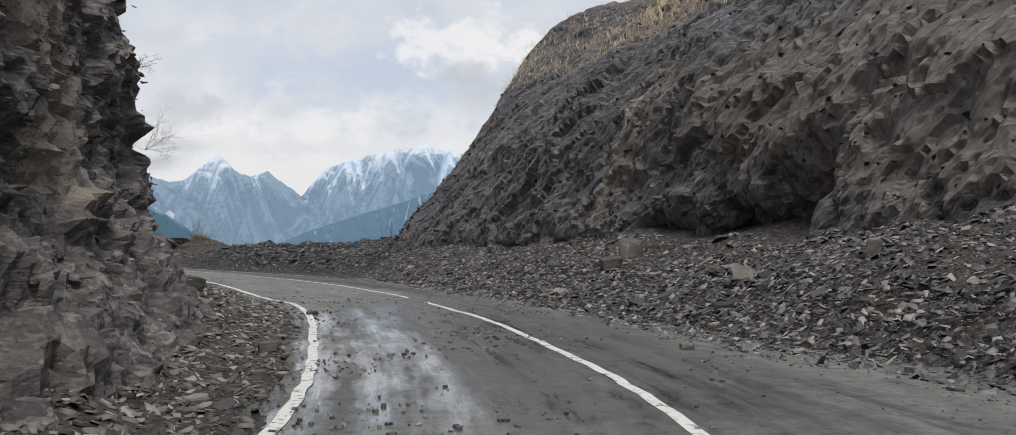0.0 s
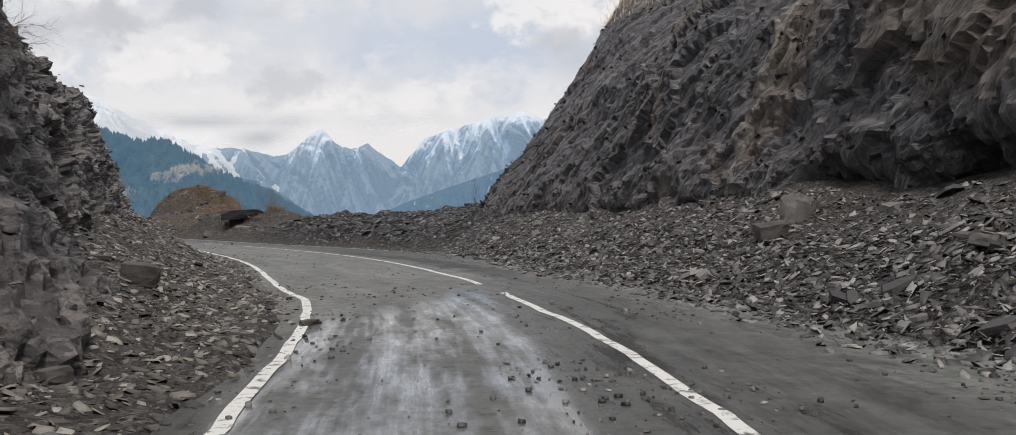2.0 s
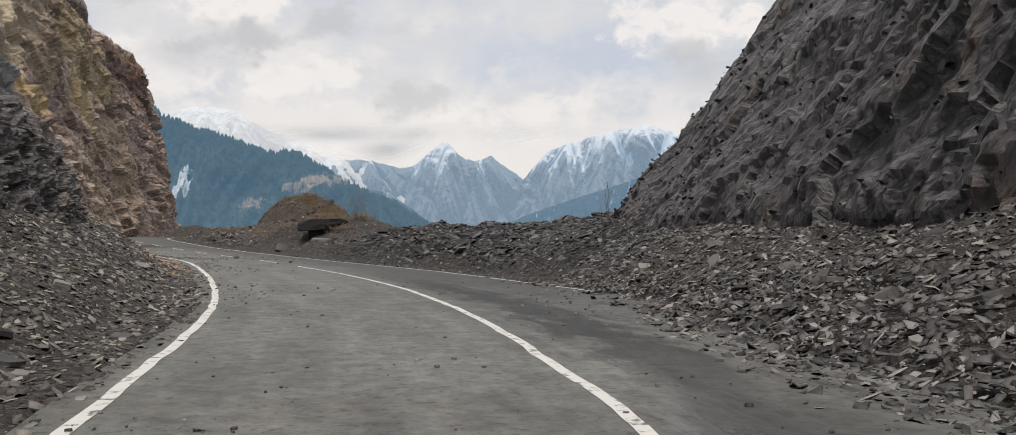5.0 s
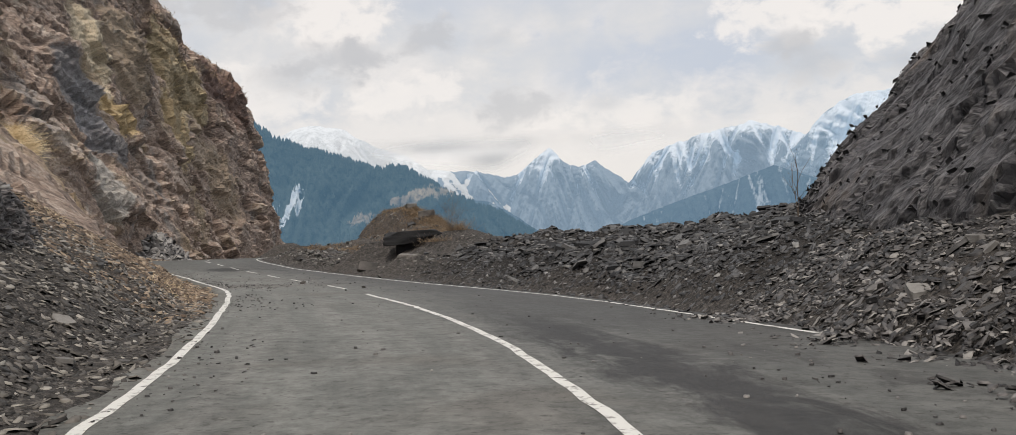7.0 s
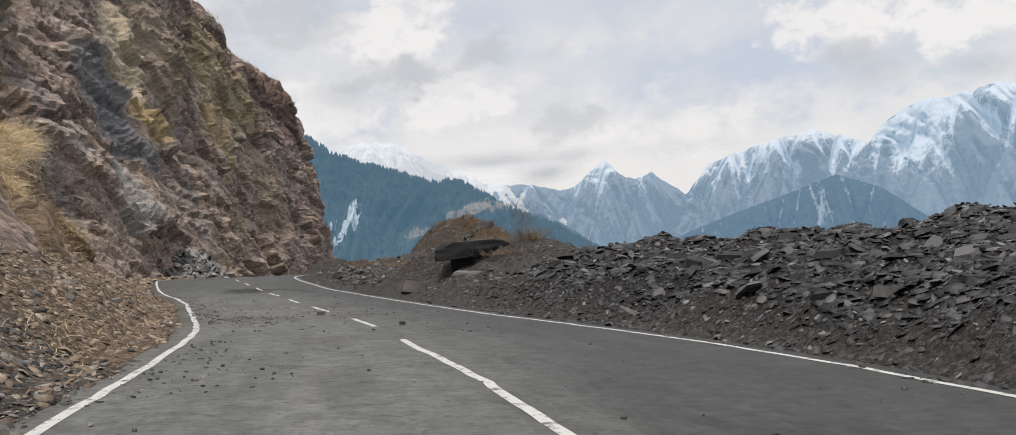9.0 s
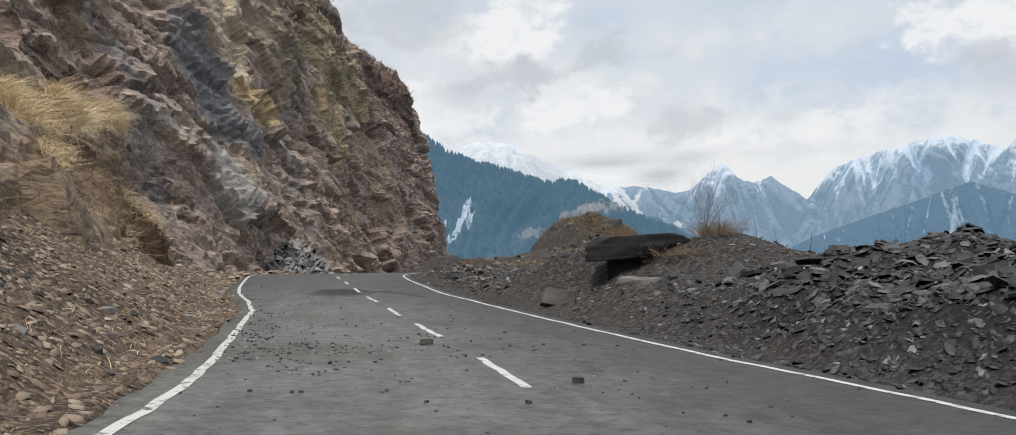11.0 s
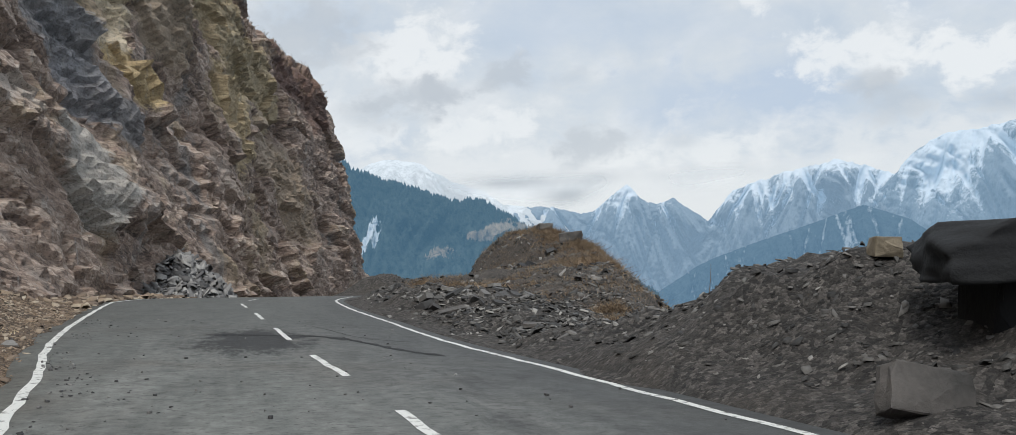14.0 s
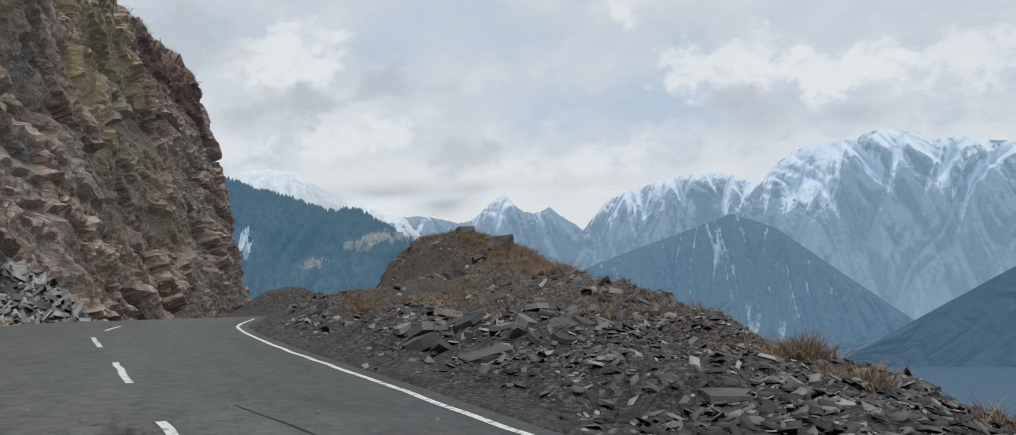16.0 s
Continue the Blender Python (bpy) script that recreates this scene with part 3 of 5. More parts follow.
def height(s, u):
    """Ground height over the whole corridor, without small relief."""
    x, y = at(s, u)
    base = road_z(s, u)
    z = base.copy()
    # left: verge, then talus up to the rock
    toe = np.interp(s, [-60, 10, 24, 40, 56, 70, 84, 92, 110, 260], [-4.6, -4.7, -5.0, -4.9, -4.9, -4.7, -5.0, -6.3, -9.2, -9.5])
    slope = np.interp(s, [-60, 20, 30, 40, 54, 58, 62, 85, 95, 108, 120, 260], [.25, .3, .5, .68, .72, .68, .64, .6, .45, .3, .0, .0])
    z += np.maximum(toe - u, 0) * slope
    # right: scree at the foot of the cut, then the berm
    toe = np.interp(s, [-60, 8, 14, 20, 29, 34, 40, 46, 54, 62, 75, 98], [5.6, 3.9, 3.0, 2.75, 2.95, 3.4, 4.6, 5.4, 5.6, 4.6, 3.7, 3.6])
    slope = np.interp(s, [-60, 8, 14, 22, 30, 36, 43, 52, 57, 62, 66, 76], [.4, .5, .48, .44, .47, .5, .7, .85, .72, .64, .54, .42])
    rise = np.maximum(u - toe, 0) * slope
    crest = np.interp(s, [-60, 34, 40, 46, 50, 55, 60, 66, 74, 82, 86, 90, 94, 260], [9, 9, 6, 5, 3.4, 2.6, 2.45, 2.35, 1.8, 1.25, .8, .25, .02, 0])
    rise = crest * (1 - np.exp(-rise / np.maximum(crest, .05)))
    over = np.interp(s, [-60, 46, 56, 66, 84, 94, 260], [60, 40, 10.5, 9.5, 9.6, 9.0, 9.0])
    z += rise * (1 - smoothstep(over, over + 5, u) * .6)
    for mx, my, mh, mw in MOUNDS:
        z += mh * np.exp(-((x - mx) ** 2 + (y - my) ** 2) / mw ** 2)
    # valley side falls away
    lip = np.interp(s, [-60, 46, 58, 86, 92, 97, 103, 110, 130, 260], [40, 30, 13, 12.0, 9.5, 8.0, 10, 16, 28, 30])
    fall = np.maximum(u - lip, 0)
    z -= np.minimum(fall * .3 + fall ** 2 * .06, fall * .75)
    d2 = (x[..., None] - KNOLL[:, 0]) ** 2 + (y[..., None] - KNOLL[:, 1]) ** 2
    k = np.argmin(d2, -1)
    d2 = np.take_along_axis(d2, k[..., None], -1)[..., 0]
    on = smoothstep(RIGHT_LINE(s) + .8, RIGHT_LINE(s) + 4.0, u)
    tx, ty = np.gradient(KNOLL[:, 0])[k], np.gradient(KNOLL[:, 1])[k]
    out = ((x - KNOLL[k, 0]) * ty - (y - KNOLL[k, 1]) * tx) / np.hypot(tx, ty)
    wide = KNOLL[k, 3] * np.where(out > 0, .6, 1)
    z += np.where(s > 80, on * np.maximum(KNOLL[k, 2] - z, 0) * np.exp(-(d2 / wide ** 2) ** 1.3), 0)
    z -= np.where((s > 84) & (y > 83), np.maximum(out - 1.2, 0) * .55 * smoothstep(83, 90, y), 0)
    return z


def relief(x, y, s, u):
    """Small unevenness, none on the carriageway."""
    p = np.c_[x.ravel(), y.ravel(), x.ravel() * 0]
    n = (fractal(p * .45, 3, .5, 3) * .16 + fractal(p * 1.7, 3, .55, 9) * .06).reshape(x.shape) * (1 + .9 * smoothstep(52, 60, s) * (u > 0))
    off = smoothstep(RIGHT_LINE(s) + .3, RIGHT_LINE(s) + 1.8, u) + smoothstep(-LEFT_LINE(s) + .3, -LEFT_LINE(s) + 1.8, -u)
    off = np.where((s < 46) & (u > 0), smoothstep(2.9, 4.8, u), off)
    return n * np.clip(off, 0, 1)


def ground_z(s, u):
    x, y = at(s, u)
    return height(s, u) + relief(x, y, s, u)


s_steps = np.r_[np.arange(-60, 2, 1.5), np.arange(2, 112, .3), np.arange(112, 192, .75), np.arange(192, 262, 4)]
u_steps = np.r_[-np.geomspace(60, 13, 14), np.arange(-12.5, 14, .28), np.arange(14, 27, .5), np.geomspace(27.5, 420, 28)]
S2, U2 = np.meshgrid(s_steps, u_steps, indexing="ij")
X2, Y2 = at(S2, U2)
ground = grid_mesh("ground", np.stack([X2, Y2, ground_z(S2, U2) - np.where((U2 > LEFT_LINE(S2) - .4) & (U2 < RIGHT_LINE(S2) + .45), .13, 0)], -1), M_GROUND, True)
fade = smoothstep(.2, 2.5, U2 - RIGHT_LINE(S2))
for key, values in (("brown", smoothstep(51, 57, S2) * smoothstep(120, 104, S2) * (U2 < 0) + smoothstep(98, 112, S2) * smoothstep(3, 7, U2) * .1),
                    ("spoil", smoothstep(34, 50, S2) * fade * (.12 + .88 * smoothstep(74, 66, S2)) * smoothstep(104, 90, S2))):
    ground.data.attributes.new(key, "FLOAT", "POINT").data.foreach_set("value", np.clip(values, 0, 1).ravel().astype(np.float32))
tagged(ground, "loose grey-brown shale ground falling to the valley", "ground", kind="structure")

# carriageway with a real edge
s_road = np.r_[np.arange(-60, 0, 2), np.arange(0, 130, .5), np.arange(130, 262, 4)]
edge = .35 + .12 * vnoise(np.c_[s_road * .8, s_road * 0, s_road * 0], 5)
lanes = np.linspace(0, 1, 15)
lo, hi = LEFT_LINE(s_road) - edge, np.where(s_road < 44, np.minimum(RIGHT_LINE(s_road), 5.4), RIGHT_LINE(s_road)) + .35
U3 = lo[:, None] + (hi - lo)[:, None] * lanes
S3 = np.repeat(s_road[:, None], 15, 1)
Z3 = road_z(S3, U3)
S4 = np.c_[S3[:, :1], S3, S3[:, -1:]]
U4 = np.c_[U3[:, :1] - .05, U3, U3[:, -1:] + .05]
Z4 = np.c_[Z3[:, :1] - .15, Z3, Z3[:, -1:] - .15]
road = grid_mesh("road", np.stack([*at(S4, U4), Z4], -1), M_ROAD, True)
for key, values in (("along", S4), ("across", U4)):
    road.data.attributes.new(key, "FLOAT", "POINT").data.foreach_set("value", values.ravel().astype(np.float32))
tagged(road, "worn grey asphalt mountain road, wet and strewn with shale", "road", kind="structure")


def stripe(name, line, a, b, width, parent):
    ss = np.linspace(a, b, max(2, int((b - a) / .35)))
    wob = .025 * vnoise(np.c_[ss * 1.7, ss * 0 + 3, ss * 0], 8)
    cols = [line(ss) + wob + o for o in (-width / 2, width / 2)]
    P = np.stack([np.stack([*at(ss, c), road_z(ss, c) + .005], -1) for c in cols], 1)
    ob = grid_mesh(name, P, M_PAINT)
    ob.parent = parent
    return ob


stripe("edge_line", LEFT_LINE, -40, 128, .13, road)
stripe("edge_line", RIGHT_LINE, 44, 128, .12, road)
stripe("centre_line", MID_LINE, 27.6, 59.3, .13, road)
stripe("centre_line", MID_LINE, 6.5, 25.4, .13, road)
stripe("centre_line", MID_LINE, -40, 4, .13, road)
for a, b in ((63, 66.3), (70.2, 73.9), (77, 80.7), (84.2, 87.8), (91.6, 95.8), (100.2, 104.4), (109, 113.4), (117.5, 121)):
    stripe("dash", MID_LINE, a, b, .12, road)


# ---- rock faces ----
def frame_of(P):
    """The same kind of place function as at(), along another line."""
    C = catmull(np.array(P, float), 16)
    st = np.r_[0, np.cumsum(np.hypot(*np.diff(C, axis=0).T))]
    T = np.gradient(C, axis=0)
    T /= np.linalg.norm(T, axis=1)[:, None]

    def place_at(s, u):
        tx, ty = np.interp(s, st, T[:, 0]), np.interp(s, st, T[:, 1])
        n = np.hypot(tx, ty)
        return np.interp(s, st, C[:, 0]) + u * ty / n, np.interp(s, st, C[:, 1]) - u * tx / n
    return place_at, st[-1]


def cliff(name, s, places, base, side, z0, top, back, rows, amp, beds, mat, label, seed, dents=(), worn=None, calm=None):
    """A rock face along a line: base(s) is its foot's distance, back(s, h) the set-back at height h, top(s) its height.
    beds: broken layers (size, turn, depth, seed). dents: hollows (s, h, half width, half height, depth)."""
    s = np.asarray(s, float)
    H = np.linspace(0, 1, rows)[None, :] * top(s)[:, None]
    S_ = np.repeat(s[:, None], rows, 1)
    U_ = base(S_) + side * back(S_, H)
    for ds, dh, ws, wh, depth in dents:
        U_ = U_ + side * depth * np.exp(-(((S_ - ds + (H - dh) * .35) / ws) ** 2 + ((H - dh) / wh) ** 2) ** 1.6)
    P = np.stack([*places(S_, U_), z0(S_) + H], -1)
    N = np.cross(np.gradient(P, axis=0), np.gradient(P, axis=1)) * side
    N /= np.linalg.norm(N, axis=-1)[..., None] + 1e-9
    flat = P.reshape(-1, 3)
    d = amp[0] * fractal(flat * amp[1], 4, .5, seed)
    tones = []
    for size, rot, a, sd in beds:
        out, tone = facets(flat, size, rot, sd)
        tones.append(tone)
        d = d + a * out
    size, rot, a, sd = worn
    d = d - a * strata(flat, size, rot, sd)
    d = d.reshape(S_.shape) * np.clip(top(S_) / 3.5, .12, 1)
    if calm:
        d = d * calm(S_)
    P = P - N * d[..., None]
    # a deep back, so that the rock is a body and not a shell
    far = P[:, -1:] * 1.0
    bx, by = places(s, base(s) + side * (back(s[:, None], H)[:, -1] + 9 * np.clip((top(s) - 3.5) / 8, .01, 1)))
    far[:, 0, 0], far[:, 0, 1], far[:, 0, 2] = bx, by, P[:, -1, 2] - top(s) * .25
    low = far * 1.0
    low[:, 0, 2] = z0(s) - 6
    P = np.concatenate([P, far, low], 1)
    tones = [np.c_[t.reshape(S_.shape), np.full((len(s), 2), .5)] for t in tones]
    if side > 0:
        P, tones = P[:, ::-1], [t[:, ::-1] for t in tones]
    ob = grid_mesh(name, P, mat)
    for key, t in zip(("block_a", "block_b", "block_c"), tones):
        ob.data.attributes.new(key, "FLOAT", "POINT").data.foreach_set("value", t.ravel().astype(np.float32))
    return tagged(ob, label, "cliff", kind="structure")


LEFT_TILT, FAR_TILT, RIGHT_TILT = (8, 10, 0), (-16, 0, 36), (-60, 8, -20)
left_top = along([(-60, 9), (14, 9), (18, 8.4), (23, 7.0), (27, 6.0), (34, 5.4), (40, 4.8), (46, 3.8), (50, 3.0), (52.3, 1.9), (54, .8), (56.5, .2)])
LEFT_ROCK = along([(-60, -7.5), (-5, -6.4), (8, -6.2), (14, -6.3), (18, -6.4), (22, -6.85), (27, -7.2), (36, -7.05), (42, -6.9), (50, -6.6), (53, -6.9), (55, -7.6), (57, -8.6)])
cliff("rock_cliff_left", np.arange(-14, 56.6, .12), at, LEFT_ROCK, -1, lambda s: road_z(s, s * 0 - 6) - .25 + np.interp(s, [20, 30, 56], [0, .5, .7]), left_top,
      lambda s, h: np.interp(s, [0, 18, 26, 48, 56], [.05, .08, .3, .3, .6]) * h - 1.1 * np.exp(-(h / 1.2) ** 2) * smoothstep(25, 20, s) + np.maximum(h - left_top(s) * .85, 0) * 1.6, 80,
      (.22, .4), [((2.0, 1.6, .7), LEFT_TILT, .13, 11), ((.8, .7, .2), LEFT_TILT, .075, 12), ((.34, .3, .085), LEFT_TILT, .045, 13)],
      M_LEFT, "dark layered slate outcrop cut beside the road", 21, (), ((2.4, 2.0, .7), LEFT_TILT, .02, 14))

FAR_LINE = [tuple(float(v) for v in at(np.array(a), np.array(b))) for a, b in ((50, -15), (56, -10.5), (60, -8.2), (70, -7.6), (80, -7.6), (90, -8.4), (98, -9.6), (108, -11.2))]
FAR_LINE += [(-77.5, 122), (-85, 136), (-93.5, 152), (-103, 170), (-111, 188), (-116, 203), (-123, 212)]
far_at, far_len = frame_of(FAR_LINE)
far_top = along([(0, 26), (14, 34), (30, 46), (60, 50), (100, 56), (far_len, 56)])
far_z0 = along([(0, 1.0), (10, 1.0), (40, 1.2), (60, .9), (far_len * .6, -1.0), (far_len, -4)])
cliff("rock_cliff_far", np.r_[np.arange(0, 75, .24), np.arange(75, far_len, .4)], far_at, lambda s: s * 0, -1, far_z0, far_top,
      lambda s, h: np.interp(s, [0, 30, 45, 70, 110, far_len], [.85, .75, .6, .37, .235, .155]) * h + np.maximum(h - np.interp(s, [0, 70, far_len], [40, 43, 36]), 0) * .95, 170,
      (1.1, .13), [((13, 9, 5), FAR_TILT, .9, 31), ((9, 6, 1.1), (-12, 4, 40), .3, 32), ((3.2, 2.4, .6), (-22, -6, 32), .16, 33)],
      M_TAN, "high brown and ochre rock cliff with grey slate streaks", 41, (), ((6, 6, 9), (-20, 10, 20), .03, 34), along([(0, .45), (30, .55), (55, 1), (far_len, 1)]))

right_top = along([(-60, 15), (38, 14.5), (44, 13.5), (47.5, 11.2), (49.5, 8), (51, 5), (52.2, 2.4), (53.5, .6), (57, .2)])
RIGHT_ROCK = along([(-60, 10), (0, 9), (10, 8.6), (15, 8.2), (18, 7.3), (20.5, 6.7), (28, 7.0), (35, 6.9), (44, 7.3), (48, 7.8), (52, 8.8), (57, 10.5)])
cliff("rock_cliff_right", np.arange(-14, 57.1, .12), at, RIGHT_ROCK, 1, lambda s: road_z(s, s * 0 + 6) + np.interp(s, [0, 40, 55, 62], [.7, 1.0, 1.2, 1.0]), right_top,
      lambda s, h: np.interp(s, [0, 34, 41, 46, 50, 57], [.2, .25, .42, .62, .8, 1.2]) * h + (np.maximum(h - 5, 0) * .5 + np.maximum(h - 7.5, 0) * .35) * smoothstep(48, 40, s) + .45 * np.exp(-(h / .7) ** 2), 110,
      (.3, .3), [((3.0, 2.4, 1.1), RIGHT_TILT, .17, 51), ((1.2, .9, .3), RIGHT_TILT, .085, 52), ((.5, .42, .14), RIGHT_TILT, .045, 53)],
      M_DARK, "dark grey slate cliff with steeply tilted beds", 61, [(21.2, 1.3, 1.15, 1.7, 2.0), (23.6, .5, 1.3, 1.2, 1.5), (26.6, .5, 1.5, 1.0, 1.3)], ((2.6, 1.8, .5), RIGHT_TILT, .02, 54), along([(-60, 1), (34, 1), (46, .55), (57, .5)]))

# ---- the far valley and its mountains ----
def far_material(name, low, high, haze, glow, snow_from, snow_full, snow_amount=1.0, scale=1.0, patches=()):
    """Distant slope: forest below, snow above and in the gullies; the haze of distance is painted on as emission."""
    m, nt, b = material(name)
    g = nt.nodes.new("ShaderNodeNewGeometry")
    p = g.outputs["Position"]
    sep = nt.nodes.new("ShaderNodeSeparateXYZ")
    nt.links.new(p, sep.inputs[0])
    fine = noise_node(nt, p, .06 * scale, 10, .75)
    gully = noise_node(nt, scaled(nt, p, (1, 1, .17)), .035 * scale, 10, .7, .1)
    rib = noise_node(nt, scaled(nt, p, (1, 1, .85)), .02 * scale, 10, .7)
    trees = ramp(nt, fine, [(.35, low), (.7, high)])
    lvl = nt.nodes.new("ShaderNodeMapRange")
    lvl.clamp = False
    nt.links.new(sep.outputs[2], lvl.inputs[0])
    lvl.inputs[1].default_value, lvl.inputs[2].default_value = snow_from, snow_full
    sn = math_node(nt, "ADD", math_node(nt, "MULTIPLY", lvl.outputs[0], .62), math_node(nt, "MULTIPLY", read(nt, "gully"), .32))
    sn = math_node(nt, "ADD", sn, math_node(nt, "MULTIPLY", math_node(nt, "SUBTRACT", rib, .5), .7))
    sn = math_node(nt, "ADD", sn, math_node(nt, "MULTIPLY", math_node(nt, "SUBTRACT", fine, .5), .8))
    sn = ramp(nt, sn, [(.26, (0,)), (.46, (snow_amount,))])
    c = mix(nt, sn, trees, (.46, .48, .50))
    for centre, radius, tone, streak in patches:
        d = nt.nodes.new("ShaderNodeVectorMath")
        d.operation = "DISTANCE"
        nt.links.new(scaled(nt, p, tuple(1 / r for r in radius)), d.inputs[0])
        d.inputs[1].default_value = [a / r for a, r in zip(centre, radius)]
        k = math_node(nt, "SUBTRACT", math_node(nt, "MULTIPLY", gully if streak else rib, 2.4), math_node(nt, "MULTIPLY", d.outputs["Value"], .8))
        c = mix(nt, ramp(nt, k, [(.62, (0,)), (.78, (.85,))]), c, tone)
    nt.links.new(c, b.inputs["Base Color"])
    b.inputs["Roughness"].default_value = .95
    # haze put into the slope itself: every point emits the same veil colour
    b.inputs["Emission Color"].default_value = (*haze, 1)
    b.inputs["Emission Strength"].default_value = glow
    bump(nt, b, math_node(nt, "ADD", fine, rib), .7, 14)
    return m


def ridge(name, skyline, dist, drop, mat, label, rough=.06, seed=0, run=.9, nx=220, nz=70, freq=.55):
    """A mountain side below a skyline given as (azimuth left of +y, elevation) in degrees, dist metres off."""
    a = np.array(skyline, float)
    azs = np.linspace(a[0, 0], a[-1, 0], nx)
    order = np.argsort(a[:, 0])
    el = np.interp(azs, a[order, 0], a[order, 1])
    r0 = np.interp(azs, a[order, 0], (a[:, 2] if a.shape[1] > 2 else a[:, 0] * 0 + dist)[order])
    t = np.linspace(0, 1, nz)
    A = np.repeat(np.radians(azs)[:, None], nz, 1)
    ztop = r0 * np.tan(np.radians(el)) + 1.5
    Z = ztop[:, None] + (drop - ztop)[:, None] * t ** 1.1
    R = r0[:, None] - (ztop[:, None] - Z) * run
    # spurs and gullies that run down and aslant
    deg = np.degrees(A)
    fall = t[None, :] ** .9 + deg * 0
    wander = vnoise(np.c_[deg.ravel() * .5, fall.ravel() * 2, deg.ravel() * 0 + seed], seed + 5).reshape(Z.shape) * .5

    def gullies(slant, f, sd):
        q = np.stack([deg * freq * f + slant * fall + wander, fall * .7, deg * 0 + sd], -1).reshape(-1, 3)
        return fractal(q, 4, .55, sd, True).reshape(Z.shape)
    def even(v):
        a, b = np.percentile(v, (50, 95))
        return (v - a) / (b - a)
    n = even(np.maximum(gullies(2.6, 1, seed), gullies(-2.6, 1, seed + 31)))
    n2 = even(np.maximum(gullies(4.6, 2.6, seed + 9), gullies(-4.6, 2.6, seed + 40)))
    w = np.clip(t * 5, 0, 1)[None, :]
    R = R + dist * rough * (n * .45 + n2 * .12) * w
    Z = Z + dist * rough * .035 * n2 * (1 - w * .7) * .5
    P = np.stack([-R * np.sin(A) - 20, R * np.cos(A) + 40, Z], -1)
    back = P[:, :1] + np.array([0, dist * .12, -dist * .10])
    ob = grid_mesh(name, np.concatenate([back, P], 1)[:, ::-1], mat, True)
    low = .7 * n + .4 * n2
    low = np.concatenate([low[:, :1], low], 1)[:, ::-1]
    ob.data.attributes.new("gully", "FLOAT", "POINT").data.foreach_set("value", np.clip(low, -1, 1.6).ravel().astype(np.float32))
    return tagged(ob, label, "mountain", kind="structure")


# the third colour of each slope is distance haze, painted as emission
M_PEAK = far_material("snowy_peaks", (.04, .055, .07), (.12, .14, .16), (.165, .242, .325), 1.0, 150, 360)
M_VEIL = far_material("haze_veiled_snow", (.10, .12, .13), (.2, .22, .24), (.42, .46, .50), 1.0, 60, 420, .5)
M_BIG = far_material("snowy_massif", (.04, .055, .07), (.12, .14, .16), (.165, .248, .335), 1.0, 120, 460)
# most of the blue on these woods is haze put into the emission
M_WOOD = far_material("hazed_forested_slope", (.012, .028, .035), (.04, .06, .065), (.085, .155, .235), 1.0, -100, 1150, .55)
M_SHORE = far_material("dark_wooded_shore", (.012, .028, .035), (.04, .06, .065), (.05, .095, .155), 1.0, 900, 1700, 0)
def far_place(az, el, dist):
    a, e = radians(az), radians(el)
    return (-math.sin(a) * dist - 20, math.cos(a) * dist + 40, math.tan(e) * dist)


# the ridge's blue haze is an emission painted over its forest
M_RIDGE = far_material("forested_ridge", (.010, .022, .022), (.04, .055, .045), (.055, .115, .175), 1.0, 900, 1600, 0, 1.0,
                       [(far_place(33.1, 2.8, 1750), (22, 260, 60), (.62, .65, .69), True), (far_place(29.8, 1.6, 1700), (42, 260, 20), (.27, .205, .145), False),
                        (far_place(26.8, 2.5, 1750), (46, 260, 18), (.26, .195, .14), False), (far_place(24.9, 2.9, 1780), (40, 260, 20), (.34, .26, .18), False)])

ridge("mountain_veiled", [(60, 4), (36, 5), (33.1, 6.3), (30.7, 7.0), (28.8, 6.7), (26.9, 5.6), (25, 4.9), (23.9, 4.1), (22.5, 3.9), (20.5, 2.9), (19, 1.5)], 4150, -260, M_VEIL, "snow-covered summit under low cloud, paled by painted haze", .05, 3, nx=160)
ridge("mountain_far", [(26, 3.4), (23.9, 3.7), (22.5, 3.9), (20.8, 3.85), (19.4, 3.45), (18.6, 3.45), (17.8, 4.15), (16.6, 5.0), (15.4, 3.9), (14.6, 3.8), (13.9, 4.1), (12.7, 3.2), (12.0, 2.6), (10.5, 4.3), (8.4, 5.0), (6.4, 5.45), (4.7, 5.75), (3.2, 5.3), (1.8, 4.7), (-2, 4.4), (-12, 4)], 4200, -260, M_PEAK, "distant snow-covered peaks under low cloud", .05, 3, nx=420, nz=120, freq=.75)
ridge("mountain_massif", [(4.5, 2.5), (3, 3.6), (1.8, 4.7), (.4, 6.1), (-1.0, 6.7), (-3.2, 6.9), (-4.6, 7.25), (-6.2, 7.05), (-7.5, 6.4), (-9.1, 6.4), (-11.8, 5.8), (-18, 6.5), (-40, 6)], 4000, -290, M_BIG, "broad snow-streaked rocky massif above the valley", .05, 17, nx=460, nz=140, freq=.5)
ridge("mountain_wooded", [(16, -2), (12.8, 0), (11.8, .45), (9.6, 1.2), (6.4, 2.15), (3.5, 3.1), (1.1, 2.15), (-2.2, -.5), (-5.1, -2.75), (-8, -5.0), (-10, -6.2)], 2650, -290, M_WOOD, "dark forested spur with snow gullies, painted blue with haze", .012, 29, nx=320, nz=90, freq=1.5)
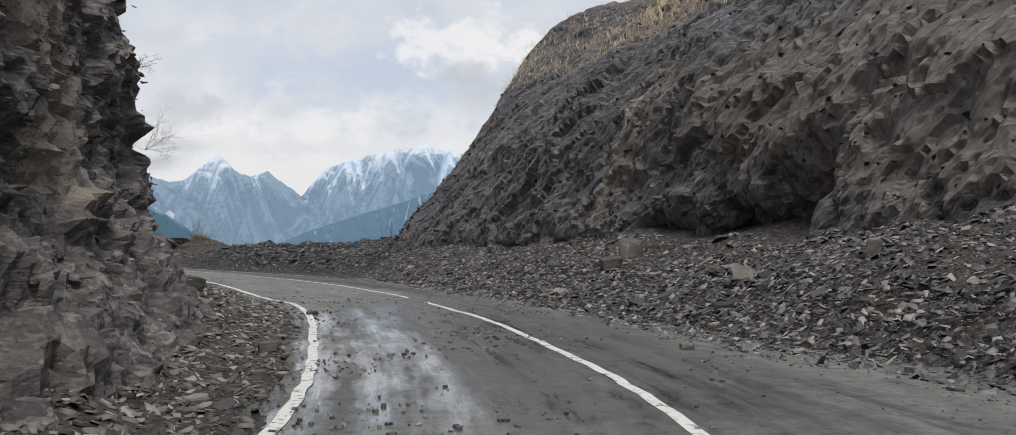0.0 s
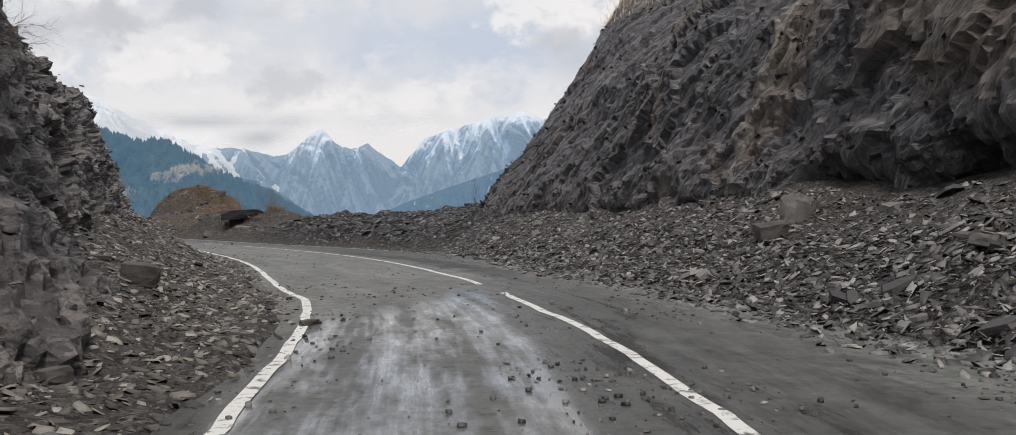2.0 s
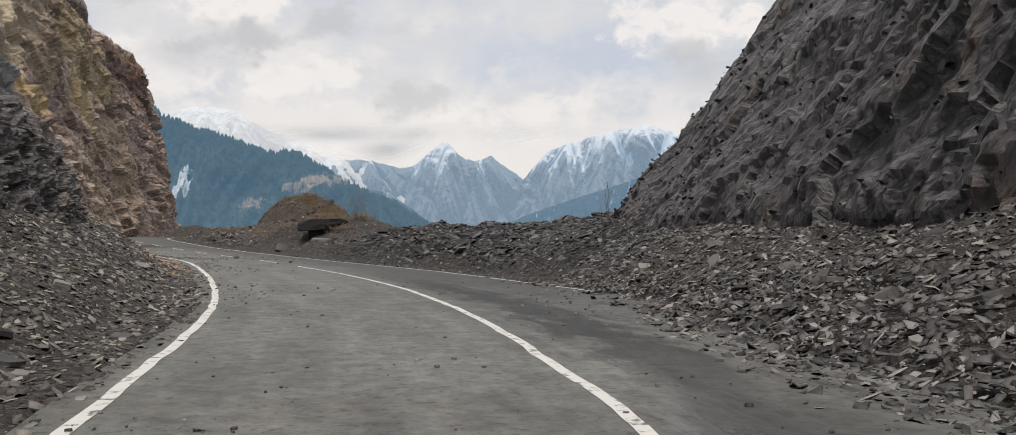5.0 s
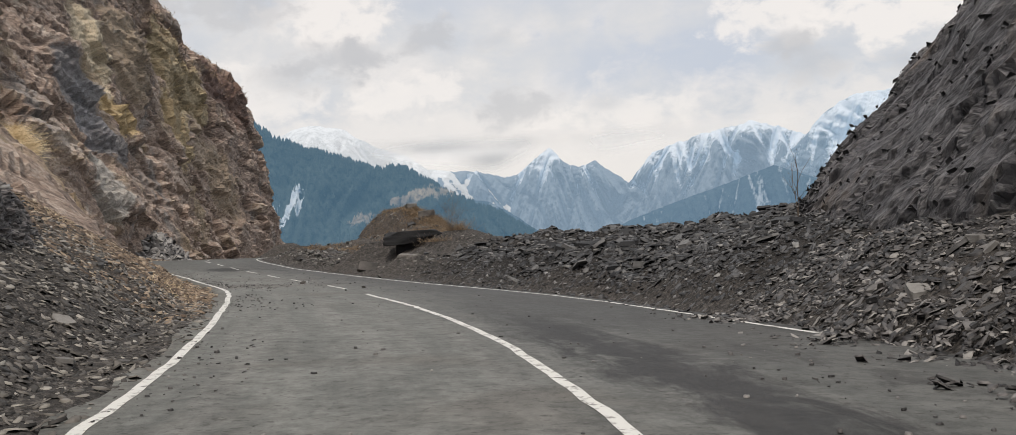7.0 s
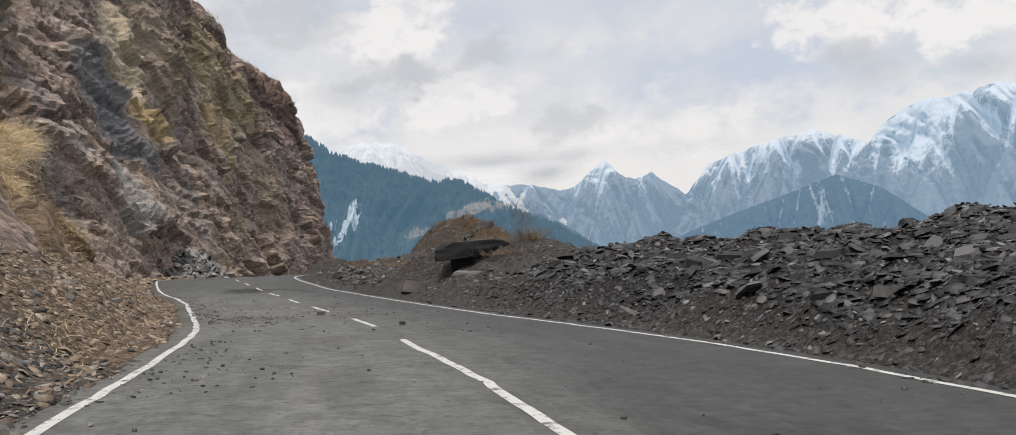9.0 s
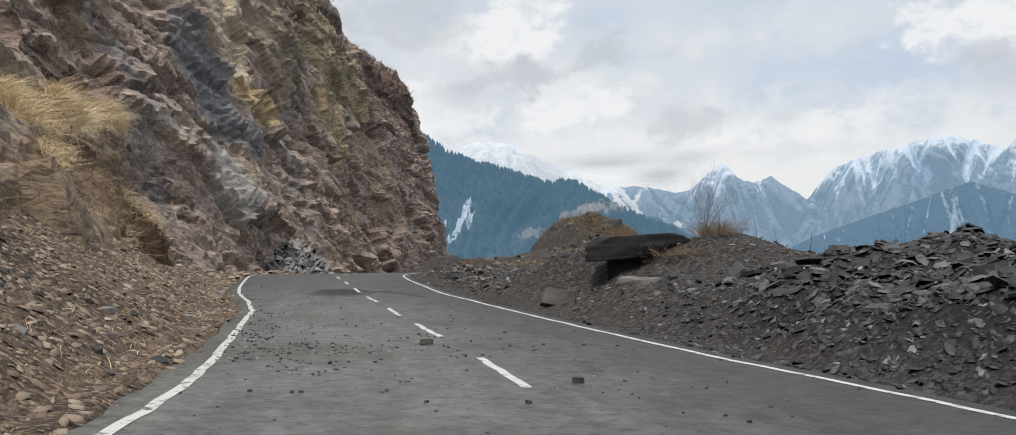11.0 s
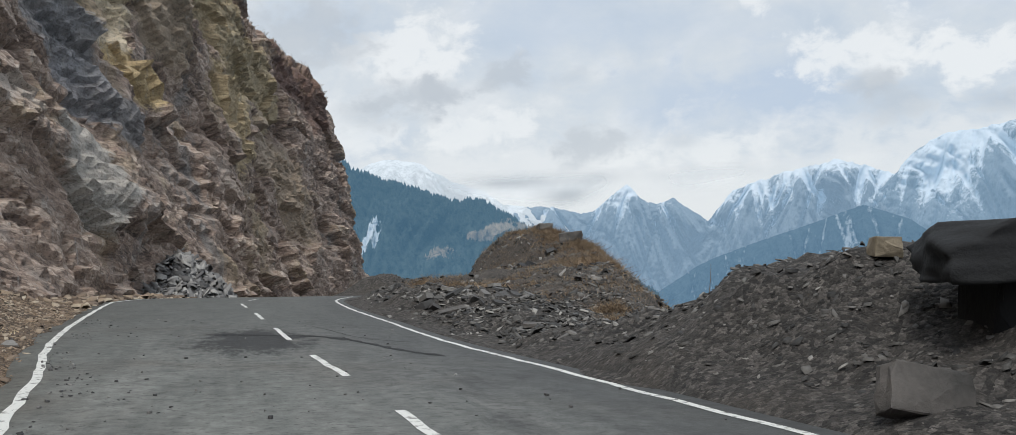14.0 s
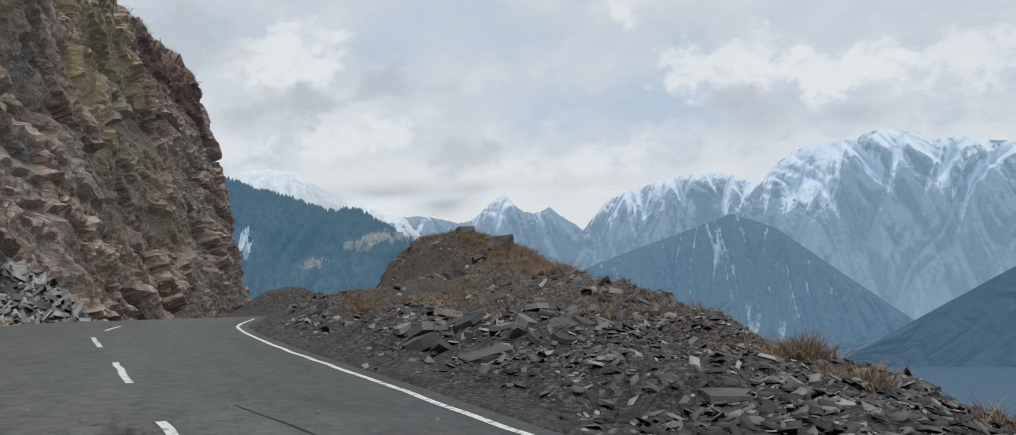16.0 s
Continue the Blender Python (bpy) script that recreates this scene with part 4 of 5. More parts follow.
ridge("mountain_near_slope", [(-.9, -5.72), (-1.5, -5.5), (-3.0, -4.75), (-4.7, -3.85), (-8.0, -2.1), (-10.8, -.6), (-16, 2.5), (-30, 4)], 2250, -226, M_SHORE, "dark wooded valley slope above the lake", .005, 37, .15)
ridge("mountain_ridge_wood", [(22.5, .5), (21.8, 2.2), (20.3, 2.0), (18.8, 1.15), (17.7, .3), (15, -1.4)], 2300, -260, M_WOOD, "wooded foothill painted blue with haze", .02, 47)
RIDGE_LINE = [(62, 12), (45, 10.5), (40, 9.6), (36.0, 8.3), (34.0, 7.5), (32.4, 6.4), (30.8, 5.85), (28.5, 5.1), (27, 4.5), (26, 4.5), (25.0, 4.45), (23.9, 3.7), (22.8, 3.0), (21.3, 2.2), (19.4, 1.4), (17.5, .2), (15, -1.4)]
wooded = ridge("mountain_ridge", [(a, e - .25) for a, e in RIDGE_LINE], 1900, -260, M_RIDGE, "nearer conifer-covered ridge with blue haze painted on", .04, 43)

# the floor takes the shore material with its painted blue haze
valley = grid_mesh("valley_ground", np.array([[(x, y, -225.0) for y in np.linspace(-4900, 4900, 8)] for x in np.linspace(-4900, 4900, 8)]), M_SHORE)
tagged(valley, "flat dark wooded valley floor far below, painted blue with haze", "ground", kind="structure")


def lake_material():
    m, nt, b = material("glow_painted_lake_water")
    b.inputs["Base Color"].default_value = (.02, .035, .05, 1)
    b.inputs["Roughness"].default_value = .12
    # a faint blue glow is put into the water as emission
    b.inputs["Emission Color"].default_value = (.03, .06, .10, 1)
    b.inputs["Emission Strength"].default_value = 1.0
    bump(nt, b, noise_node(nt, place(nt), .02, 3), .2, 2)
    return m


ang = np.linspace(0, 2 * np.pi, 60)
rim = np.stack([150 + 520 * np.cos(ang), 1180 + 420 * np.sin(ang) + 30 * np.sin(3 * ang), ang * 0 - 224.0], -1)
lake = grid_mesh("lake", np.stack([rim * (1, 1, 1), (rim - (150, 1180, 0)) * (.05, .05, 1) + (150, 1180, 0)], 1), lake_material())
tagged(lake, "lake on the valley floor with a blue glow painted on", "lake", kind="structure")


def cloud_material():
    m, nt, b = material("low_cloud")
    b.inputs["Base Color"].default_value = (.9, .9, .9, 1)
    b.inputs["Roughness"].default_value = 1
    b.inputs["Specular IOR Level"].default_value = 0
    q = noise_node(nt, scaled(nt, place(nt), (1, 1, 1.7)), .0021, 5, .5, .2)
    nt.links.new(math_node(nt, "MULTIPLY", read(nt, "dense"), ramp(nt, q, [(.3, (.25,)), (.58, (1,))])), b.inputs["Alpha"])
    return m


def cloud_sheet(name, dist, az0, az1, dense, label):
    """A bank of low cloud hung before the summits, thick as dense(azimuth, height) says."""
    A, E = np.meshgrid(np.linspace(az0, az1, 90), np.linspace(1.5, 13, 60), indexing="ij")
    R = dist * (1 + .02 * vnoise(np.c_[A.ravel() * .3, E.ravel() * .4, A.ravel() * 0], 77).reshape(A.shape))
    r = np.radians(A)
    ob = grid_mesh(name, np.stack([-R * np.sin(r) - 20, R * np.cos(r) + 40, R * np.tan(np.radians(E))], -1), cloud_material(), True)
    edge = smoothstep(az0, az0 - 5, A) * smoothstep(az1, az1 + 5, A)
    ob.data.attributes.new("dense", "FLOAT", "POINT").data.foreach_set("value", np.clip(dense(A, E) * edge, 0, 1).ravel().astype(np.float32))
    ob.visible_shadow = False
    return tagged(ob, label, "cloud", kind="structure")


cloud_sheet("cloud_bank", 3700, 46, -14, lambda a, e: smoothstep(np.interp(a, [-10, -4, 1, 8, 14, 17, 20, 24, 30], [7.2, 7.2, 5.2, 4.6, 3.9, 4.4, 3.4, 3.6, 4.4]), np.interp(a, [-10, -4, 1, 8, 14, 17, 20, 24, 30], [9.5, 9.5, 7.6, 6.6, 5.4, 6.4, 5.0, 5.6, 7.0]), e) * smoothstep(6.2, 4.8, e) * .8, "low white cloud hiding the snowy summits")

# conifers on the near ridge, far too many to count
def conifers(name, ob, n, low, high, mat, seed, label):
    rng = np.random.default_rng(seed)
    co = np.empty(len(ob.data.vertices) * 3)
    ob.data.vertices.foreach_get("co", co)
    co = co.reshape(-1, 71, 3)[:, ::-1]           # skyline behind, then the slope from the top down
    i, j = rng.integers(0, co.shape[0] - 1, n), 1 + (rng.random(n) ** 2.2 * 40).astype(int)
    t = rng.random((n, 2, 1))
    p = co[i, j] * (1 - t[:, 0]) + co[i + 1, j] * t[:, 0]
    p = p + (co[i, np.minimum(j + 1, 69)] - co[i, j]) * t[:, 1]
    h = rng.uniform(low, high, n)
    k = 7
    a = np.arange(k) * 2 * np.pi / k
    V, F = [], []
    for lvl, (z0, z1, r) in enumerate(((.05, .66, .3), (.3, .86, .25), (.55, 1.0, .17))):
        ring = np.stack([np.cos(a), np.sin(a), a * 0], -1)[None] * (h * r)[:, None, None] * rng.uniform(.6, 1.25, (n, k, 1))
        ring = ring + p[:, None, :] + np.array([0, 0, 1.0]) * (h * z0)[:, None, None]
        tip = p[:, None, :] + np.array([0, 0, 1.0]) * (h * z1)[:, None, None]
        V.append(np.concatenate([ring, tip], 1).reshape(-1, 3))
        o = lvl * n * (k + 1) + np.arange(n)[:, None] * (k + 1)
        b = np.arange(k)[None]
        F.append(np.stack([o + b, o + (b + 1) % k, o + k + b * 0], -1).reshape(-1, 3))
    me = bpy.data.meshes.new(name)
    me.from_pydata(np.vstack(V).tolist(), [], np.vstack(F).tolist())
    me.materials.append(mat)
    return tagged(new(name, me), label, "forest", kind="stuff")


# the trees share the ridge's material and so its painted haze
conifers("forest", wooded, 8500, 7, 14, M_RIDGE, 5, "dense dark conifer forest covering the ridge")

# ---- loose shale: thousands of flakes, joined heap by heap ----
def sheet_from(name, V, k, n, mat):
    """n prisms of k corners, from an array n x 2k x 3 (top ring, then bottom ring)."""
    base = np.arange(n)[:, None] * 2 * k
    top = base + np.arange(k)[None]
    c = np.arange(k)
    sides = np.stack([c, c + k, (c + 1) % k + k, (c + 1) % k], -1)
    sides = (base[:, :, None] + sides[None]).reshape(n, -1)
    loops = np.concatenate([top, sides], 1).ravel()
    sizes = np.tile(np.r_[k, np.full(k, 4)], n)
    me = bpy.data.meshes.new(name)
    me.vertices.add(n * 2 * k)
    me.vertices.foreach_set("co", V.ravel())
    me.loops.add(len(loops))
    me.loops.foreach_set("vertex_index", loops.astype(np.int32))
    me.polygons.add(len(sizes))
    me.polygons.foreach_set("loop_start", np.r_[0, np.cumsum(sizes)[:-1]].astype(np.int32))
    me.update(calc_edges=True)
    me.validate()
    me.materials.append(mat)
    return new(name, me)


def slab_points(rng, n, k, size, flat, tilt, slope):
    """n broken slabs of half length size about the origin; slope: the ground's lean (n x 2)."""
    a = (np.arange(k)[None] + rng.uniform(-.36, .36, (n, k))) * 2 * np.pi / k
    r = rng.uniform(.62, 1.1, (n, k))
    asp = rng.uniform(.42, .95, (n, 1))
    ring = np.stack([np.cos(a) * r, np.sin(a) * r * asp, a * 0], -1) * size[:, None, None]
    th = size * flat * rng.uniform(.5, 1.5, n)
    up = ring * rng.uniform(.82, .98, (n, k, 1))
    up[..., 2] = th[:, None] * rng.uniform(.75, 1.25, (n, k))
    low = ring.copy()
    low[..., 2] = -th[:, None]
    V = np.concatenate([up, low], 1)
    yaw = rng.uniform(0, 2 * np.pi, n)
    c, s = np.cos(yaw)[:, None], np.sin(yaw)[:, None]
    x, y = V[..., 0] * c - V[..., 1] * s, V[..., 0] * s + V[..., 1] * c
    lean = slope + rng.normal(0, 1, (n, 2)) * tilt[:, None]
    z = V[..., 2] + x * lean[:, :1] + y * lean[:, 1:]
    return np.stack([x, y, z], -1), th


def flakes(name, n, pick, size, mat, label, seed, flat=.16, tilt=.28, sink=.3, power=2.4, k=5, lift=0.0):
    """Strew n slabs over the ground; pick(rng, n) gives s, u and a density for each try."""
    rng = np.random.default_rng(seed)
    s, u, dens = pick(rng, n * 3)
    keep = np.where(rng.random(len(s)) < dens)[0][:n]
    s, u = s[keep], u[keep]
    n = len(s)
    x, y = at(s, u)
    e = .15
    z = ground_z(s, u)
    zs, zu = (ground_z(s + e, u) - z) / e, (ground_z(s, u + e) - z) / e
    tx, ty = np.interp(s, STA, TAN[:, 0]), np.interp(s, STA, TAN[:, 1])
    slope = np.stack([zs * tx + zu * ty, zs * ty - zu * tx], -1)
    sz = size[0] + (size[1] - size[0]) * rng.random(n) ** power
    V, th = slab_points(rng, n, k, sz, flat, np.full(n, tilt), slope * .45)
    V = V + np.stack([x, y, z + th * (1 - 2 * sink) + sz * tilt * .25 + lift], -1)[:, None, :]
    ob = sheet_from(name, V, k, n, mat)
    return tagged(ob, label, "scree", kind="stuff")


def band(s0, s1, u0, u1, edge=None):
    """Even scatter between two lines; edge(s, u) thins it."""
    def pick(rng, n):
        s = rng.uniform(s0, s1, n)
        lo, hi = u0(s), u1(s)
        u = lo + (hi - lo) * rng.random(n)
        return s, u, (edge(s, u) if edge else s * 0 + 1)
    return pick


right_toe = along([(-20, 5.0), (8, 3.8), (14, 3.0), (20, 2.75), (29, 2.9), (34, 3.3), (40, 4.5), (46, 5.2), (54, 5.3), (60, 5.2)])
flakes("scree", 43000, band(3, 48, lambda s: right_toe(s) - 1.3, lambda s: RIGHT_ROCK(s) + .5, lambda s, u: smoothstep(-1.3, .6, u - right_toe(s))),
       (.02, .125), M_STONE, "grey slate scree heaped at the foot of the cut cliff", 1, .1, .34, k=4)
flakes("scree", 30000, band(1, 57, lambda s: LEFT_ROCK(s) - .5, lambda s: LEFT_LINE(s) - .1, lambda s, u: smoothstep(.0, 1.3, LEFT_LINE(s) - u) * .85 + .1),
       (.018, .105), M_VERGE_STONE, "flaky grey shale spread between rock and road edge", 3, .11, .28, k=4)
flakes("scree", 21000, band(50, 118, lambda s: LEFT_LINE(s) - 5.0, lambda s: LEFT_LINE(s) - .25, lambda s, u: smoothstep(.1, 1.2, LEFT_LINE(s) - u)),
       (.016, .12), M_BROWN_STONE, "brown shale talus sliding to the road edge", 4, .16, .25, k=4)
flakes("scree", 26000, band(45, 72, lambda s: np.where(s < 54, right_toe(s) - .6, RIGHT_LINE(s) + .3), lambda s: np.where(s < 57, 11.5, RIGHT_LINE(s) + 9), lambda s, u: (smoothstep(.3, 2.0, u - RIGHT_LINE(s)) * .9 + .1) * smoothstep(73, 66, s)),
       (.02, .13), M_SPOIL_STONE, "dark slate spoil heaped as a berm beside the road", 5, .12, .34, k=4)
flakes("scree", 36000, band(65, 178, lambda s: RIGHT_LINE(s) + .4, lambda s: RIGHT_LINE(s) + np.interp(s, [90, 104, 130, 150], [9, 14, 18, 21]), lambda s, u: smoothstep(64, 74, s) * smoothstep(.3, 2.2, u - RIGHT_LINE(s)) * (.35 + .65 * (vnoise(np.c_[s * .35, u * .35, s * 0], 4) > -.1))),
       (.016, .11), M_KNOLL_STONE, "brownish slate rubble covering the bank and the knoll", 7, .15, .3, k=4)


flakes("scree", 11000, band(87, 106, lambda s: RIGHT_LINE(s) + 1.2, lambda s: RIGHT_LINE(s) + 9, lambda s, u: smoothstep(.8, 2.6, u - RIGHT_LINE(s)) * (.3 + .7 * (vnoise(np.c_[s * .5, u * .6, s * 0], 48) > -.15))), (.03, .19), M_KNOLL_STONE, "slate plates heaped on the low bank by the bend", 13, .1, .3, .3, 2.0, 4)
flakes("rubble", 5000, band(106, 182, lambda s: RIGHT_LINE(s) + 1.5, lambda s: RIGHT_LINE(s) + 22, lambda s, u: .3 + .7 * (vnoise(np.c_[s * .3, u * .35, s * 0], 44) > 0)), (.05, .32), M_KNOLL_STONE, "coarse dark rubble over the top of the knoll", 9, .2, .3, .3, 2.2, 6)
flakes("rubble", 3000, band(108, 150, lambda s: LEFT_LINE(s) - 6, lambda s: LEFT_LINE(s) - .3), (.06, .35), M_BROWN_STONE, "brown rubble along the foot of the far cliff", 10, .2, .3, .3, 2.2, 6)

flakes("rubble", 4500, band(53, 70, lambda s: np.maximum(RIGHT_LINE(s) + 1.4, right_toe(s) + .8), lambda s: np.where(s < 57, 11.0, RIGHT_LINE(s) + 8)), (.05, .25), M_BERM_SLAB, "broken blue-grey slate plates lying over the berm", 12, .09, .2, .3, 1.7, 6)


def debris_density(s, u):
    x, y = at(s, u)
    near_seep = np.exp(-((s - 17) / 9) ** 2) * .55
    edge_l = np.exp(-np.maximum(u - LEFT_LINE(s), 0) / .7) * .8
    edge_r = np.where(s < 50, np.exp(-np.maximum(right_toe(s) - u, 0) / .9), 0)
    left_fall = 1.4 * np.exp(-((s - 69) / 8) ** 2) * np.exp(-np.maximum(u - LEFT_LINE(s), 0) / 2.2)
    patches = (vnoise(np.c_[s * .6, u * .9, s * 0], 14) > .25) * .9 + .06
    return np.clip((near_seep + edge_l + edge_r + left_fall + .5 * np.exp(-((s - 14) / 10) ** 2) * (u < .5)) * patches + .015, 0, 1)


flakes("road_debris", 11000, band(2, 100, lambda s: LEFT_LINE(s), lambda s: np.where(s < 46, 4.6, RIGHT_LINE(s) - .1), debris_density), (.008, .045), M_STONE, "small slate chips scattered over the asphalt", 8, .25, .12, .15, 2.0, 5, .004)

# fresh rockfall against the far cliff
def heap(rng, n):
    a, r = rng.uniform(0, 2 * np.pi, n), np.sqrt(rng.random(n))
    return a, r


def rockfall(name, centre, rx, ry, turn, high, n, size, mat, label, seed):
    rng = np.random.default_rng(seed)
    a, r = heap(rng, n)
    lx, ly = rx * r * np.cos(a), ry * r * np.sin(a)
    c, s = math.cos(turn), math.sin(turn)
    x, y = centre[0] + lx * c - ly * s, centre[1] + lx * s + ly * c
    z = centre[2] + high * (1 - r) ** .9 * (1 + .15 * vnoise(np.c_[x, y, x * 0], 3))
    sz = size[0] + (size[1] - size[0]) * rng.random(n) ** 2.2
    V, th = slab_points(rng, n, 6, sz, .2, np.full(n, .45), np.zeros((n, 2)))
    return tagged(sheet_from(name, V + np.stack([x, y, z], -1)[:, None, :], 6, n, mat), label, "rubble", kind="stuff")


M_FALL = stone_material("pale_fallen_slate", [(0.0, (0.05, 0.048, 0.048)), (0.4, (0.16, 0.153, 0.15)), (0.8, (0.3, 0.288, 0.275)), (1.0, (0.5, 0.48, 0.45))], 0.65)
rockfall("rockfall", (-72.5, 111.0, .1), 7.5, 3.2, radians(118), 3.6, 2600, (.12, .6), M_FALL, "pale grey slate rubble fallen at the cliff foot", 15)


# ---- single stones, each a thing ----
def at_xy(x, y):
    """s and u of a place."""
    i = int(np.argmin((LINE[:, 0] - x) ** 2 + (LINE[:, 1] - y) ** 2))
    dx, dy = x - LINE[i, 0], y - LINE[i, 1]
    return STA[i] + dx * TAN[i, 0] + dy * TAN[i, 1], dx * TAN[i, 1] - dy * TAN[i, 0]


def floor_z(x, y):
    s, u = at_xy(x, y)
    return float(ground_z(np.array([s]), np.array([u]))[0])


def boulder(name, x, y, dims, yaw, mat, label, seed, lean=(0, 0), sink=.25, cuts=2, rough=.16, z=None, category="rock"):
    """A broken block: a box cut into facets, its corners knocked off and its faces uneven."""
    bm = bmesh.new()
    rng = np.random.default_rng(seed)
    n = 26
    c = rng.uniform(-.5, .5, (n, 3))
    face = rng.integers(0, 3, n)
    c[np.arange(n), face] = np.sign(rng.uniform(-1, 1, n)) * rng.uniform(.5 - rough * .7, .5, n)
    c[:8] = np.array([(i, j, k) for i in (-1, 1) for j in (-1, 1) for k in (-1, 1)]) * rng.uniform(.33 if cuts < 3 else .4, .49, (8, 3))
    for p in c:
        bm.verts.new(p)
    hull = bmesh.ops.convex_hull(bm, input=bm.verts[:])
    bmesh.ops.delete(bm, geom=[v for v in hull["geom_interior"] if isinstance(v, bmesh.types.BMVert)], context="VERTS")
    bmesh.ops.dissolve_limit(bm, angle_limit=radians(9), verts=bm.verts[:], edges=bm.edges[:])
    bmesh.ops.bevel(bm, geom=bm.edges[:], offset=.022, segments=1, affect="EDGES")
    bmesh.ops.triangulate(bm, faces=bm.faces[:])
    bmesh.ops.subdivide_edges(bm, edges=bm.edges[:], cuts=2 if cuts < 3 else 4)
    bmesh.ops.triangulate(bm, faces=bm.faces[:])
    if cuts > 2:
        bm.clear()
        bmesh.ops.create_cube(bm, size=1)
        bmesh.ops.subdivide_edges(bm, edges=bm.edges[:], cuts=14, use_grid_fill=True)
    co = np.array([v.co for v in bm.verts])
    if cuts > 2:
        for _ in range(16):
            d = rng.normal(0, 1, 3) * (1, .8, .2)
            d /= np.linalg.norm(d)
            far_out = np.maximum(co @ d - rng.uniform(.5, .62), 0)
            co = co - d * far_out[:, None]
    co = co + (.028 if cuts < 3 else .035) * np.stack([fractal(co * (3, 3, 9 if cuts < 3 else 2) + k * 7.3 + seed, 3, .6, seed + k) for k in range(3)], -1)
    if cuts > 2:
        co[:, 2] = np.where(co[:, 2] < .2, .2 + (co[:, 2] - .2) * (1.0 - .25 * smoothstep(-.2, .5, co[:, 0])), co[:, 2])
    for v, p in zip(bm.verts, co):
        v.co = Vector((p[0] * dims[0], p[1] * dims[1], p[2] * dims[2]))
    me = bpy.data.meshes.new(name)
    bm.to_mesh(me)
    bm.free()
    me.materials.append(mat)
    if cuts > 2:
        me.polygons.foreach_set("use_smooth", np.ones(len(me.polygons), bool))
    ob = new(name, me)
    z = floor_z(x, y) if z is None else z
    ob.matrix_world = pose(x, y, z + dims[2] * (.5 - sink), lean[0], lean[1], yaw)
    return tagged(ob, label, category, {"stone": "loose stones by the road", "rock_slab": "slate slabs lying about"}.get(name, ""))


def single_stone(name, base, spread, grain=14.0, gloss=.7):
    m, nt, b = material(name)
    p = place(nt)
    big, fine = noise_node(nt, p, 1.6, 6, .6, .3), noise_node(nt, p, grain, 7, .7)
    c = ramp(nt, big, [(.3, tuple(v * .6 for v in base)), (.7, spread)])
    c = mix(nt, .55, c, ramp(nt, fine, [(.3, (.4,)), (.7, (1.0,))]), "MULTIPLY")
    nt.links.new(c, b.inputs["Base Color"])
    b.inputs["Roughness"].default_value = gloss
    bump(nt, b, math_node(nt, "ADD", big, fine), .6, .04)
    return m


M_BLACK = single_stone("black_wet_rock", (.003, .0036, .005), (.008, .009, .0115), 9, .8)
M_GREY = single_stone("grey_slate_block", (.15, .14, .13), (.26, .245, .225))
M_DKGREY = single_stone("dark_slate_block", (.07, .065, .06), (.14, .125, .115))
M_TANSTONE = single_stone("tan_block", (.28, .22, .15), (.38, .32, .23))

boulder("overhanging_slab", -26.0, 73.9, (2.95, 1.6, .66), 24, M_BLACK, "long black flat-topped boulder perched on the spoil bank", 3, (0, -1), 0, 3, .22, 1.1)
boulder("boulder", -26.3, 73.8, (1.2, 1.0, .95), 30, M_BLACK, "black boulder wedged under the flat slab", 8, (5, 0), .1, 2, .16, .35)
boulder("boulder", -25.2, 74.2, (1.3, 1.0, .8), 70, M_DKGREY, "dark block bearing the end of the flat slab", 29, (3, 4), .1, 2, .16, .5)
boulder("tilted_slab", -27.3, 71.4, (1.05, .28, .6), 35, M_DKGREY, "dark slate slab leaning on the bank", 5, (-28, 12), .3)
boulder("rock_slab", -24.6, 70.2, (.95, .55, .26), 10, M_GREY, "pale grey slab lying flat on dark spoil", 6, (4, 6), .25)
boulder("rock_slab", -24.0, 69.5, (.6, .4, .2), 40, M_GREY, "small pale slab lying on dark spoil", 7, (3, -4), .25)
boulder("tan_block", -27.76, 75.25, (.42, .36, .3), 20, M_TANSTONE, "tan sandstone block on top of the bank", 9, (0, 4), .1)
boulder("boulder", 3.5, 27.6, (.6, .5, .75), 40, M_GREY, "grey angular boulder standing against the cliff foot", 10, (8, 10), .3)
boulder("boulder", 2.9, 26.9, (.7, .5, .32), 10, M_DKGREY, "broken grey block lying in the scree", 11, (12, -8), .3)
boulder("rock_slab", 4.7, 19.1, (.7, .1, .42), 25, M_GREY, "pale slate slab standing on edge in scree", 12, (-35, 10), .25)
boulder("rock_slab", 6.3, 16.6, (.24, .16, .4), 25, M_GREY, "upright pale slate block at the scree top", 13, (10, 5), .25)
boulder("rock_slab", 4.4, 20.3, (.55, .4, .2), 50, M_GREY, "pale slab at the top of the scree", 14, (10, 12), .2)
boulder("stone", -3.2, 12.8, (.28, .24, .18), 20, M_DKGREY, "dark loose stone on the shale verge", 15, sink=.15)
boulder("stone", -4.6, 15.0, (.26, .2, .16), 70, M_DKGREY, "small dark stone on the shale verge", 25, sink=.15)
boulder("boulder", -6.9, 21.0, (.55, .42, .38), 30, M_DKGREY, "brown-grey boulder at the foot of the outcrop", 16, (6, 8), .2)
boulder("stone", -4.0, 19.6, (.35, .14, .08), 70, M_DKGREY, "long dark stone beside the white edge line", 17, sink=.1)
boulder("stone", 2.5, 13.55, (.22, .16, .1), 15, M_GREY, "small pale block lying on the asphalt", 18, sink=.05)
boulder("stone", -20.44, 58.04, (.14, .11, .08), 15, M_DKGREY, "small dark stone lying on the lane", 19, sink=.05)
